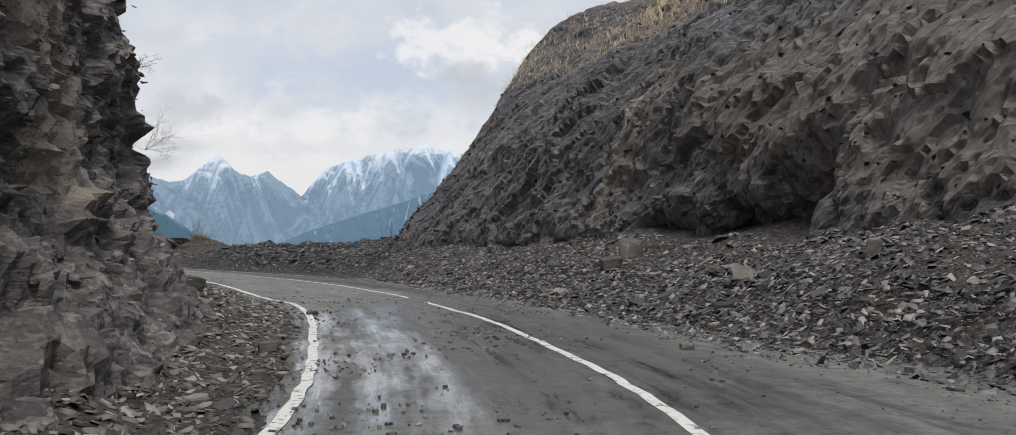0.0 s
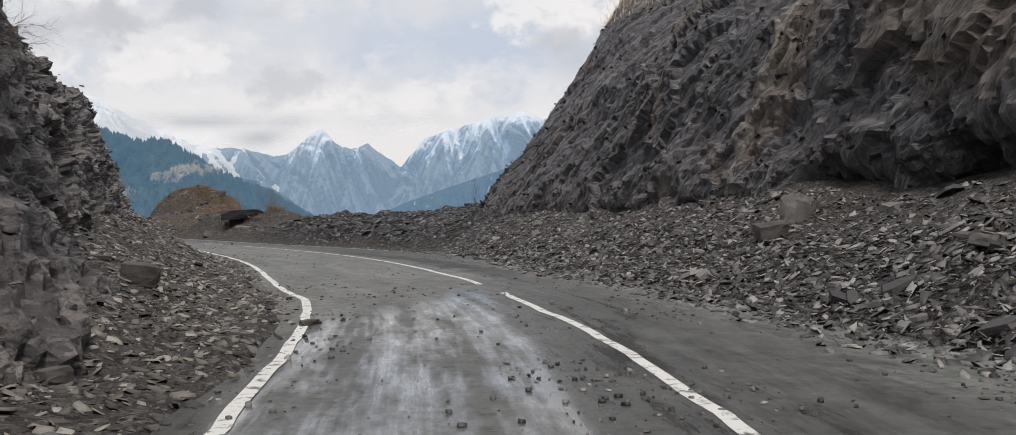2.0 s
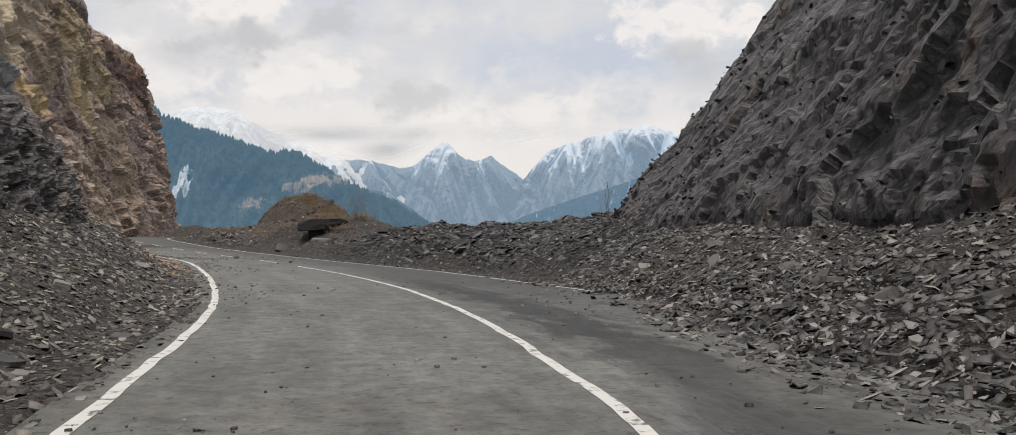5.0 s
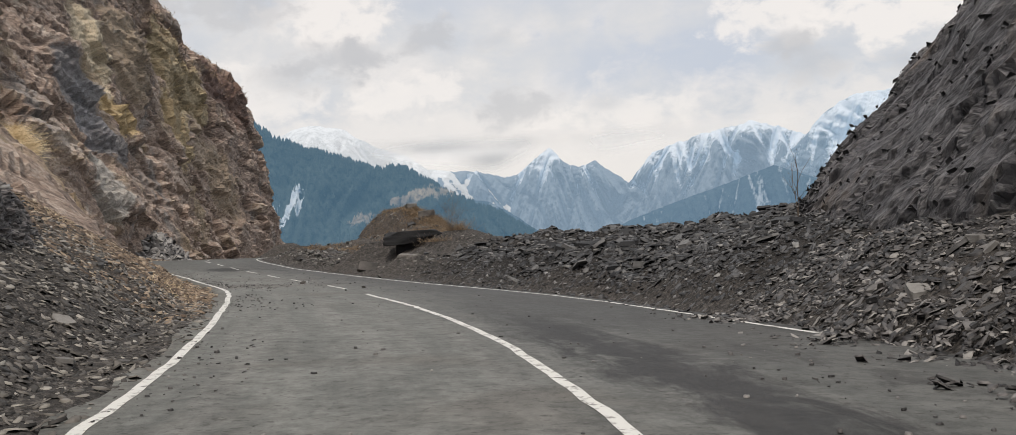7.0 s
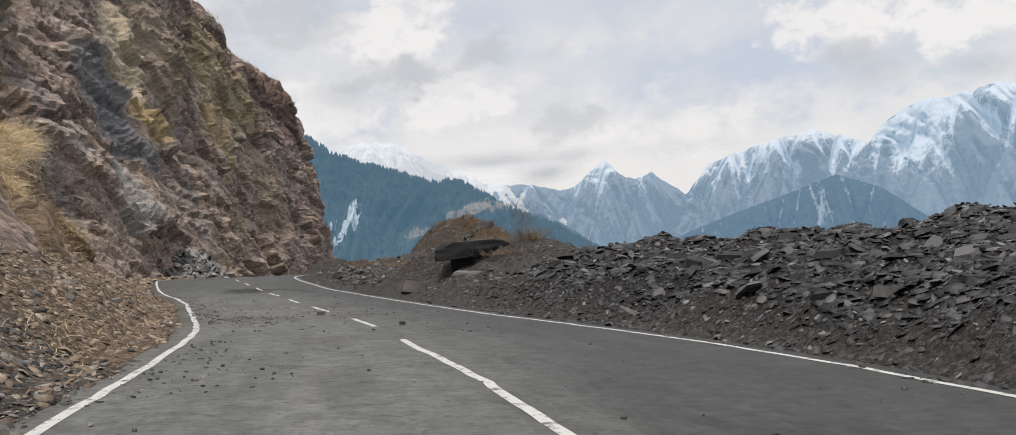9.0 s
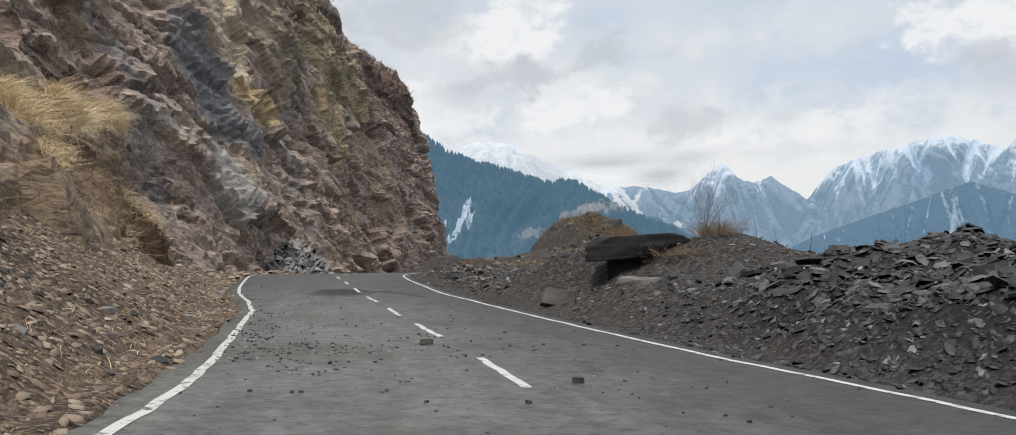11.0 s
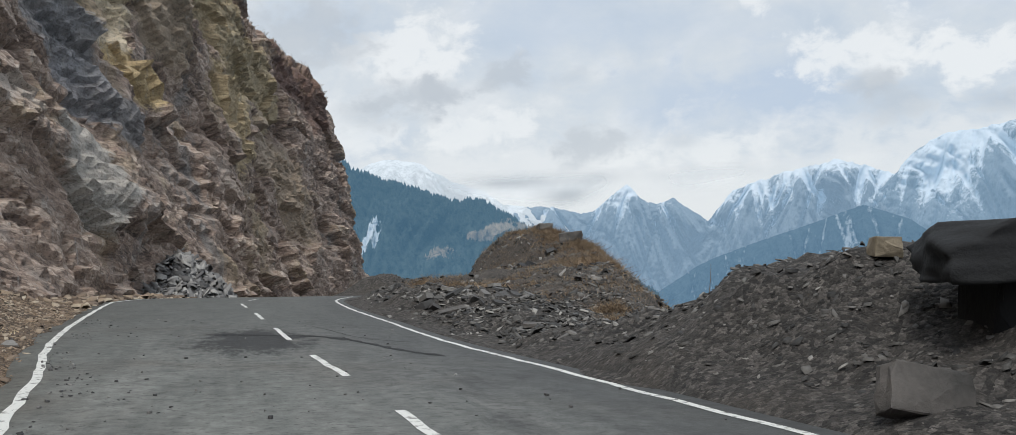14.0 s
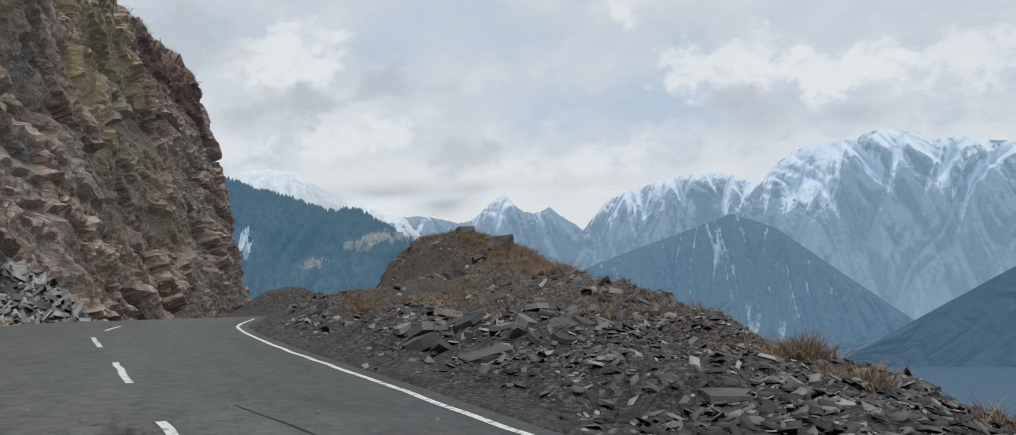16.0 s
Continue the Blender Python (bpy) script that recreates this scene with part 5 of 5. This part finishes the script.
boulder("stone", -24.7, 61.25, (.24, .17, .11), 25, M_DKGREY, "dark stone lying by the centre dashes", 20, sink=.05)
boulder("rock_slab", -41.0, 88.6, (1.0, .6, .26), 40, M_DKGREY, "grey slab jutting from the knoll", 21, (8, -10), .25)
boulder("rock_slab", -36.6, 84.8, (1.0, .6, .12), 15, M_DKGREY, "flat dark slab at the foot of the knoll", 22, (3, 4), .3)
boulder("boulder", -59.1, 149.3, (2.4, 1.8, 1.4), 20, M_DKGREY, "dark boulder on the knoll's crest", 23, sink=.2)
boulder("boulder", -63.9, 154.6, (1.6, 1.2, .9), 50, M_GREY, "pale block standing on the knoll's summit", 28, sink=.15)
boulder("rock_slab", -48.5, 99.5, (1.0, .6, .4), 60, M_TANSTONE, "pale brown block beside the road", 24, (5, 5), .2)
boulder("rock_slab", -60.6, 137.5, (2.2, 1.2, .8), 30, M_GREY, "grey ledge on the knoll's flank", 26, (12, 0), .3)
for x, y, w in ((-57.5, 117, .9), (-59.3, 121, 1.1), (-56.5, 118.5, .8)):
    boulder("stone", x, y, (w, w * .7, w * .4), 10, M_BLACK, "dark flat stone on the bank by the bend", 27, sink=.15)

# ---- dry grass, bushes and bare saplings ----
def plain_stem(name, a, b, rough=.9):
    m, nt, bs = material(name)
    g = nt.nodes.new("ShaderNodeNewGeometry")
    nt.links.new(ramp(nt, g.outputs["Random Per Island"], [(0, a), (1, b)]), bs.inputs["Base Color"])
    bs.inputs["Roughness"].default_value = rough
    return m


M_STRAW = plain_stem("dry_straw_grass", (.52, .40, .24), (.86, .71, .47))
M_RUST = plain_stem("rusty_dry_grass", (.09, .062, .045), (.33, .24, .15))
M_TWIG = plain_stem("bare_twigs", (.07, .055, .045), (.16, .13, .105))


def blade_mesh(name, roots, dirs, lengths, widths, bend, rng, mat):
    """Thin three-jointed blades from roots (n x 3) along dirs, each sagging by bend."""
    n = len(roots)
    side = np.cross(dirs, rng.normal(0, 1, (n, 3)))
    side /= np.linalg.norm(side, axis=1)[:, None] + 1e-9
    sag = rng.normal(0, 1, (n, 3)) * bend
    sag[:, 2] = -np.abs(sag[:, 2])
    rows = []
    for t, w in ((0, 1), (.55, .75), (1, .12)):
        c = roots + dirs * (lengths * t)[:, None] + sag * (lengths * t * t)[:, None]
        rows += [c - side * (widths * w)[:, None], c + side * (widths * w)[:, None]]
    V = np.stack(rows, 1).reshape(-1, 3)
    f = np.array([(0, 1, 3, 2), (2, 3, 5, 4)])
    F = (np.arange(n)[:, None, None] * 6 + f[None]).reshape(-1, 4)
    me = bpy.data.meshes.new(name)
    me.from_pydata(V.tolist(), [], F.tolist())
    me.materials.append(mat)
    return me


def directions(rng, n, spread):
    d = np.c_[rng.normal(0, spread, (n, 2)), np.ones(n)]
    return d / np.linalg.norm(d, axis=1)[:, None]


def tuft(name, x, y, z, n, radius, high, mat, label, seed, spread=.35, bend=.35, width=.006, category="grass", group="dry grass tufts"):
    rng = np.random.default_rng(seed)
    r = np.c_[rng.normal(0, radius, (n, 2)), np.zeros(n)]
    d = directions(rng, n, spread)
    d[:, :2] += r[:, :2] * .5
    ln = high * rng.uniform(.45, 1.1, n)
    me = blade_mesh(name, r, d, ln, width * rng.uniform(.5, 1.2, n), bend, rng, mat)
    ob = new(name, me)
    ob.location = (x, y, z)
    return tagged(ob, label, category, group)


def grass_patch(name, n, pick, high, mat, label, seed, spread=.5, bend=.5, width=.008):
    """Grass over the ground sheet."""
    rng = np.random.default_rng(seed)
    s, u, dens = pick(rng, n * 3)
    keep = np.where(rng.random(len(s)) < dens)[0][:n]
    s, u = s[keep], u[keep]
    x, y = at(s, u)
    roots = np.stack([x, y, ground_z(s, u) - .02], -1)
    n = len(s)
    me = blade_mesh(name, roots, directions(rng, n, spread), high * rng.uniform(.4, 1.2, n), width * rng.uniform(.5, 1.3, n), bend, rng, mat)
    return tagged(new(name, me), label, "grass", kind="stuff")


def on_face(name, ob, n, test, high, mat, label, seed, spread=.7, bend=.7, width=.012, out=(0, 0, .6)):
    """Grass on those faces of a rock mesh whose centres pass the test."""
    rng = np.random.default_rng(seed)
    me = ob.data
    co = np.empty(len(me.vertices) * 3)
    me.vertices.foreach_get("co", co)
    co = co.reshape(-1, 3)
    cand = co[test(co)]
    if not len(cand):
        return None
    pts = cand[rng.integers(0, len(cand), n)] + rng.normal(0, .12, (n, 3))
    d = directions(rng, n, spread) + np.array(out)
    d /= np.linalg.norm(d, axis=1)[:, None]
    mesh = blade_mesh(name, pts, d, high * rng.uniform(.4, 1.2, n), width * rng.uniform(.5, 1.3, n), bend, rng, mat)
    return tagged(new(name, mesh), label, "grass", kind="stuff")


def stem_meshes(heading, length, radius, levels, rng):
    """A bare branching stem as tapered four-sided tubes: corners and faces of the stem, then of each of its twigs."""
    pieces = [([], [])]

    def tube(a, b, r0, r1, k):
        V, F = pieces[k]
        ax = (b - a).normalized()
        s = ax.cross(Vector((.3, .8, .5))).normalized()
        t = ax.cross(s)
        o = len(V)
        for c, r in ((a, r0), (b, r1)):
            for q in range(4):
                V.append(tuple(c + (s * math.cos(q * math.pi / 2) + t * math.sin(q * math.pi / 2)) * r))
        for q in range(4):
            F.append((o + q, o + (q + 1) % 4, o + 4 + (q + 1) % 4, o + 4 + q))

    def grow(a, d, ln, r, lvl, k):
        cur, dr = a, d
        for i in range(4):
            dr = (dr + Vector(rng.normal(0, .13, 3))).normalized()
            nxt = cur + dr * ln / 4
            tube(cur, nxt, r * (1 - i * .17), r * (1 - (i + 1) * .17), k)
            cur = nxt
            if lvl and i > 0:
                for _ in range(2):
                    nd = (dr + Vector(rng.normal(0, .55, 3))).normalized()
                    if k == 0:
                        pieces.append(([], []))
                    grow(cur, nd, ln * rng.uniform(.4, .65), r * .5, lvl - 1, k or len(pieces) - 1)

    grow(Vector((0, 0, 0)), Vector(heading[0]).normalized(), heading[1] * length, radius, levels, 0)
    return pieces


def bush(name, x, y, z, headings, length, radius, levels, mat, label, seed, category="bush", group=""):
    rng = np.random.default_rng(seed)
    root = new(name)
    root.empty_display_size = .1
    root.location = (x, y, z)
    for heading in headings:
        stem = None
        for V, F in stem_meshes(heading, length, radius, levels, rng):
            me = bpy.data.meshes.new("twig" if stem else "stem")
            me.from_pydata(V, [], F)
            me.materials.append(mat)
            piece = new("twig" if stem else "stem", me)
            piece.parent = stem or root
            stem = stem or piece
    return tagged(root, label, category, group)


def fan(rng_seed, n, out, spread):
    rng = np.random.default_rng(rng_seed)
    return [(tuple(np.array(out) + rng.normal(0, spread, 3)), rng.uniform(.6, 1.1)) for _ in range(n)]


bush("bare_bush", -6.35, 16.8, 3.1, fan(1, 10, (.55, .15, .35), .35), .5, .004, 2, M_TWIG, "bare thorny bush growing out of the outcrop", 31)
bush("bare_bush", -6.6, 16.9, 4.55, fan(2, 6, (.5, .1, .3), .3), .33, .004, 2, M_TWIG, "small bare bush high on the outcrop", 32)
bush("bare_sapling", -6.3, 51.9, floor_z(-6.3, 51.9) - .05, [((.0, 0, 1), 1.0), ((-.15, .05, 1), .75)], 1.15, .014, 1, M_TWIG, "thin leafless sapling on the berm", 33, "sapling")
bush("bare_sapling", -31.0, 79.2, floor_z(-31.0, 79.2) - .05, [((.1, 0, 1), 1.0)], 1.15, .012, 0, M_TWIG, "single bent dry stem behind the bank", 34, "sapling")
for k, (x, y, h) in enumerate(((-22.6, 74.2, 1.1), (-22.0, 73.9, .9), (-21.3, 74.4, .8))):
    bush("bare_sapling", x, y, floor_z(x, y) - .05, [((.05, 0, 1), 1.0)], h, .011, 0, M_TWIG, "thin dry stem on the spoil berm", 40 + k, "sapling", "dry stems on the berm")
bush("bare_bush", -24.9, 72.6, floor_z(-24.9, 72.6), fan(5, 9, (0, -.2, .8), .45), .9, .006, 1, M_TWIG, "pale dry twigs in front of the flat slab", 36)
bush("dry_reed_clump", -24.2, 74.4, floor_z(-24.2, 74.4) - .05, fan(6, 26, (.1, 0, 1), .3), 1.6, .006, 1, M_TWIG, "tall dry reed clump behind the flat slab", 37, "grass")
tuft("dry_grass_tuft", -23.8, 74.5, floor_z(-23.8, 74.5) - .03, 520, .3, .75, M_RUST, "pale dry grass clump on the spoil bank", 38, .4, .3)
tuft("dry_grass_tuft", -24.3, 73.2, floor_z(-24.3, 73.2), 420, .4, .45, M_RUST, "drooping dry grass on the spoil bank", 39, .5, .6)
for k, (x, y, h, n) in enumerate(((-35.0, 86.2, .45, 300), (-33.85, 84.4, .5, 150), (-33.5, 84.0, .38, 120), (-35.4, 87.2, .55, 320), (-35.8, 88.6, .6, 300), (-36.4, 90.4, .5, 260))):
    tuft("dry_grass_tuft", x, y, floor_z(x, y) - .03, n, .16, h, M_RUST, "dry brown grass tuft at the edge of the drop", 50 + k, .4, .35)

for k, (x, y, h, mat) in enumerate(((-55.6, 144.5, 1.2, M_RUST), (-52.6, 137.0, 1.1, M_RUST), (-50.0, 129.5, .9, M_RUST), (-46.2, 118.4, .8, M_RUST), (-36.3, 90.2, .45, M_RUST), (-35.9, 88.6, .4, M_RUST), (-50.3, 103.6, .6, M_RUST), (-51.2, 105.2, .5, M_RUST), (-49.6, 105.6, .5, M_RUST), (-58.0, 148.6, 1.1, M_RUST), (-62.0, 152.6, .9, M_RUST))):
    tuft("dry_grass_tuft", x, y, floor_z(x, y) - .05, 520, .26, h, mat, "thick dry grass tuft growing on the knoll", 80 + k, .6, .45, .009)
grass_patch("dry_grass", 30000, band(100, 180, lambda s: RIGHT_LINE(s) + 4.0, lambda s: RIGHT_LINE(s) + 22, lambda s, u: (vnoise(np.c_[s * .3, u * .35, s * 0], 24) + .6 * vnoise(np.c_[s * 1.3, u * 1.3, s * 0], 26) > -.05) * smoothstep(101, 114, s)), .45, M_RUST, "rusty dry grass covering the knoll", 61, .45, .5, .012)
def knoll_pick(rng, n):
    """Along the knoll's crest and down its valley side, in clumps."""
    k = (.42 + .58 * rng.random(n)) * (len(KNOLL) - 1.01)
    i = k.astype(int)
    c = KNOLL[i, :2] + (KNOLL[i + 1, :2] - KNOLL[i, :2]) * (k - i)[:, None]
    d = KNOLL[i + 1, :2] - KNOLL[i, :2]
    d = d / np.linalg.norm(d, axis=1)[:, None]
    o = rng.normal(.5, 1.5, n)
    x, y = c[:, 0] + d[:, 1] * o, c[:, 1] - d[:, 0] * o
    j = np.concatenate([np.argmin((LINE[:, 0] - a[:, None]) ** 2 + (LINE[:, 1] - b[:, None]) ** 2, 1) for a, b in zip(np.array_split(x, 40), np.array_split(y, 40))])
    dx, dy = x - LINE[j, 0], y - LINE[j, 1]
    return STA[j] + dx * TAN[j, 0] + dy * TAN[j, 1], dx * TAN[j, 1] - dy * TAN[j, 0], np.clip(vnoise(np.c_[x * .5, y * .5, x * 0], 91) + .6 * vnoise(np.c_[x * 1.7, y * 1.7, x * 0], 92) + .55, 0, 1)


grass_patch("dry_grass", 22000, knoll_pick, .75, M_RUST, "rusty grass and low scrub along the knoll's crest", 64, .5, .5, .02)
grass_patch("dry_grass", 3500, band(101, 118, lambda s: RIGHT_LINE(s) + 7.5, lambda s: RIGHT_LINE(s) + 14, lambda s, u: s * 0 + .8), .35, M_RUST, "straw-coloured grass along the knoll's ridge", 62, .6, .6, .005)
grass_patch("dry_grass", 2500, band(56, 96, lambda s: LEFT_LINE(s) - 4.6, lambda s: LEFT_LINE(s) - .8, lambda s, u: vnoise(np.c_[s * .5, u * .6, s * 0], 25) > .2), .2, M_STRAW, "sparse dry grass in the brown talus", 63, .6, .6, .005)

objs = bpy.data.objects


def ledge(c, a0, a1, z0, z1):
    """Places on the far cliff between two distances along it and two heights that climb with it."""
    a = (c[:, 0] + 57) * -.65 + (c[:, 1] - 79.5) * .76
    return (a > a0) & (a < a1) & (c[:, 2] > z0 + .14 * a) & (c[:, 2] < z1 + .14 * a)


on_face("dry_grass", objs["rock_cliff_right"], 5000, lambda c: (c[:, 2] > 9.3) & (c[:, 1] > 32), .55, M_STRAW, "dry grass fringe on top of the cut cliff", 71, .5, .4, .01)
on_face("dry_grass", objs["rock_cliff_far"], 16000, lambda c: ledge(c, -15, 10.5, 8.3, 10.0) & (vnoise(c * .45, 8) + .5 * vnoise(c * 1.4, 9) > -.2), 1.0, M_STRAW, "long straw grass hanging from the cliff ledge", 72, .5, .9, .013, (.6, -.5, .25))
on_face("dry_grass", objs["rock_cliff_far"], 6000, lambda c: ledge(c, -18, 8, 4.0, 7.9) & (vnoise(c * .5, 18) + .4 * vnoise(c * 1.6, 19) > .3), .6, M_STRAW, "straw tufts scattered below the ledge", 75, .5, .8, .012, (.6, -.5, .25))
on_face("dry_grass", objs["rock_cliff_far"], 11000, lambda c: (c[:, 2] > 2.5) & (c[:, 2] < 7) & (c[:, 1] < 86) & (c[:, 1] > 60) & (vnoise(c * .35, 5) > .15), .5, M_RUST, "rusty grass in patches on the lower cliff", 73, .6, .8, .01, (.5, -.35, .2))
on_face("dry_grass", objs["rock_cliff_far"], 7000, lambda c: (c[:, 2] > 31) & (c[:, 1] > 130), .9, M_RUST, "brown shrubs and grass on the cliff top", 74, .6, .4, .05)

# ---- cracks in the asphalt ----
def crack(points, width, seed):
    pts = catmull(np.array(points, float), 10)
    w = width * (.35 + .65 * np.abs(vnoise(np.c_[np.arange(len(pts)) * .7, np.full(len(pts), seed * 1.0), pts[:, 0] * 0], seed)))
    w[0] = w[-1] = .004
    jit = .04 * vnoise(np.c_[np.arange(len(pts)) * .9, np.full(len(pts), 5.0), pts[:, 0] * 0], seed + 3)
    rows = []
    for o in (-1, 1):
        s_, u_ = pts[:, 0] + o * w, pts[:, 1] + jit + o * w * .4
        rows.append(np.stack([*at(s_, u_), road_z(s_, u_) + .004], -1))
    ob = grid_mesh("crack", np.stack(rows, 1), M_CRACK)
    ob.parent = road


M_CRACK = single_stone("tar_filled_crack", (.008, .008, .008), (.014, .014, .014))
crack([(93.4, -2.0), (93.2, -1.0), (92.6, .3), (91.0, 1.0), (88.6, 1.5), (87.0, 2.0)], .26, 1)
crack([(97.0, .2), (93.5, .9), (91.8, 1.3), (90.5, 2.2)], .05, 2)

# ---- single slabs lying on the heaps: objects of their own on a few shared meshes ----
def slab_meshes(n, mat, seed):
    rng = np.random.default_rng(seed)
    out = []
    for k in range(n):
        V, _ = slab_points(rng, 1, 6, np.array([1.0]), .14, np.zeros(1), np.zeros((1, 2)))
        c = list(range(6))
        F = [c] + [(i, i + 6, (i + 1) % 6 + 6, (i + 1) % 6) for i in c] + [[11, 10, 9, 8, 7, 6]]
        me = bpy.data.meshes.new("slab")
        me.from_pydata(V[0].tolist(), [], F)
        me.materials.append(mat)
        out.append(me)
    return out


def each_stone(name, stops):
    m, nt, b = material(name)
    g = nt.nodes.new("ShaderNodeObjectInfo")
    p = place(nt)
    grain = noise_node(nt, p, 14, 7, .7)
    c = mix(nt, .6, ramp(nt, g.outputs["Random"], stops), ramp(nt, grain, [(.3, (.45,)), (.7, (1.0,))]), "MULTIPLY")
    nt.links.new(c, b.inputs["Base Color"])
    b.inputs["Roughness"].default_value = .6
    bump(nt, b, grain, .6, .02)
    return m


M_SLAB = each_stone("slate_slabs", [(0, (.025, .0245, .025)), (.6, (.085, .081, .079)), (1, (.26, .248, .232))])
M_SLAB_DARK = each_stone("dark_slate_slabs", [(0, (.016, .016, .017)), (.75, (.055, .053, .052)), (1, (.2, .194, .182))])


def slabs_on(parent, n, pick, size, mat, seed, tilt=14):
    rng = np.random.default_rng(seed)
    kinds = slab_meshes(12, mat, seed)
    s, u, dens = pick(rng, n * 4)
    keep = np.where(rng.random(len(s)) < dens)[0][:n]
    s, u = s[keep], u[keep]
    x, y = at(s, u)
    z = ground_z(s, u)
    e = .3
    zs, zu = (ground_z(s + e, u) - z) / e, (ground_z(s, u + e) - z) / e
    tx, ty = np.interp(s, STA, TAN[:, 0]), np.interp(s, STA, TAN[:, 1])
    gx, gy = zs * tx + zu * ty, zs * ty - zu * tx
    for k in range(len(s)):
        ob = new("slab", kinds[k % len(kinds)])
        w = size[0] + (size[1] - size[0]) * rng.random() ** 1.8
        lie = Vector((-gx[k] * .5, -gy[k] * .5, 1)).normalized().to_track_quat("Z", "Y").to_matrix().to_4x4()
        m = Matrix.Translation((x[k], y[k], z[k] + w * .12)) @ lie @ pose(0, 0, 0, rng.normal(0, tilt), rng.normal(0, tilt), rng.uniform(0, 360))
        ob.parent = parent
        ob.matrix_world = m @ Matrix.Diagonal((w, w * rng.uniform(.8, 1.2), w * rng.uniform(.7, 1.4), 1))


heaps = [o for o in bpy.data.objects if o.name.startswith("scree")]
heap_right, heap_left, heap_brown, heap_berm, heap_knoll = heaps[:5]
slabs_on(heap_right, 260, band(6, 44, lambda s: right_toe(s) + .2, lambda s: RIGHT_ROCK(s) + .1), (.1, .28), M_SLAB, 101)
slabs_on(heap_left, 120, band(6, 54, lambda s: LEFT_ROCK(s) + .2, lambda s: LEFT_LINE(s) - .5), (.08, .2), M_SLAB, 102, 9)
slabs_on(heap_brown, 90, band(58, 96, lambda s: LEFT_LINE(s) - 3.8, lambda s: LEFT_LINE(s) - .6), (.08, .2), M_SLAB, 103, 9)
slabs_on(heap_berm, 80, band(55, 76, lambda s: RIGHT_LINE(s) + 1.6, lambda s: RIGHT_LINE(s) + 7.5), (.08, .24), M_SLAB_DARK, 104)
slabs_on(heap_knoll, 260, band(94, 116, lambda s: RIGHT_LINE(s) + 2.5, lambda s: RIGHT_LINE(s) + 9, lambda s, u: .15 + .85 * (vnoise(np.c_[s * .35, u * .4, s * 0], 31) > .1)), (.06, .2), M_SLAB_DARK, 105)


def cluster(x, y, r):
    def pick(rng, n):
        cs, cu = at_xy(x, y)
        s, u = cs + rng.normal(0, r * .8, n), cu + rng.normal(0, r * .6, n)
        return s, u, s * 0 + 1
    return pick


M_BLUE_SLAB = each_stone("blue_black_slate_slabs", [(0, (.012, .013, .015)), (.75, (.045, .046, .05)), (1, (.17, .168, .165))])
slabs_on(heap_knoll, 70, cluster(-61.5, 140.5, 2.4), (.3, 1.1), M_BLUE_SLAB, 111, 16)
slabs_on(heap_knoll, 90, cluster(-41.6, 91.3, 1.5), (.12, .42), M_SLAB, 112, 18)
slabs_on(heap_knoll, 40, cluster(-45.0, 97.6, 1.0), (.1, .34), M_BLUE_SLAB, 113, 14)
slabs_on(heap_berm, 100, band(50, 68, lambda s: RIGHT_LINE(s) + 1.6, lambda s: RIGHT_LINE(s) + 6.5), (.14, .46), M_BLUE_SLAB, 116, 12)
slabs_on(heap_berm, 60, cluster(-20.5, 69.5, 1.6), (.12, .42), M_BLUE_SLAB, 114, 16)
slabs_on(heap_berm, 60, cluster(-14.0, 61.5, 1.8), (.12, .42), M_BLUE_SLAB, 115, 16)


# ---- shards sticking out of the rock faces ----
def shards(ob, n, rot, size, mat, seed, test, flat=.14):
    """Thin broken plates that follow the beds, half sunk in a face."""
    rng = np.random.default_rng(seed)
    co = np.empty(len(ob.data.vertices) * 3)
    ob.data.vertices.foreach_get("co", co)
    co = co.reshape(-1, 3)
    cand = co[test(co)]
    pts = cand[rng.integers(0, len(cand), n)] + rng.normal(0, .05, (n, 3))
    sz = size[0] + (size[1] - size[0]) * rng.random(n) ** 2.2
    V, _ = slab_points(rng, n, 4, sz, flat, np.full(n, .22), np.zeros((n, 2)))
    R = np.array(Euler([radians(a) for a in rot]).to_matrix())
    V = V @ R.T + pts[:, None, :]
    part = sheet_from("shards", V, 4, n, mat)
    part.parent = ob
    tagged(part, kind="stuff")


shards(objs["rock_cliff_left"], 5000, LEFT_TILT, (.025, .12), M_SPOIL_STONE, 201, lambda c: (c[:, 1] > 6) & (c[:, 2] < 7) & (c[:, 2] > -.2))
shards(objs["rock_cliff_right"], 5000, RIGHT_TILT, (.03, .12), M_SPOIL_STONE, 202, lambda c: (c[:, 1] > 8) & (c[:, 2] < 11) & (c[:, 2] > 0) & (c[:, 0] < 14))
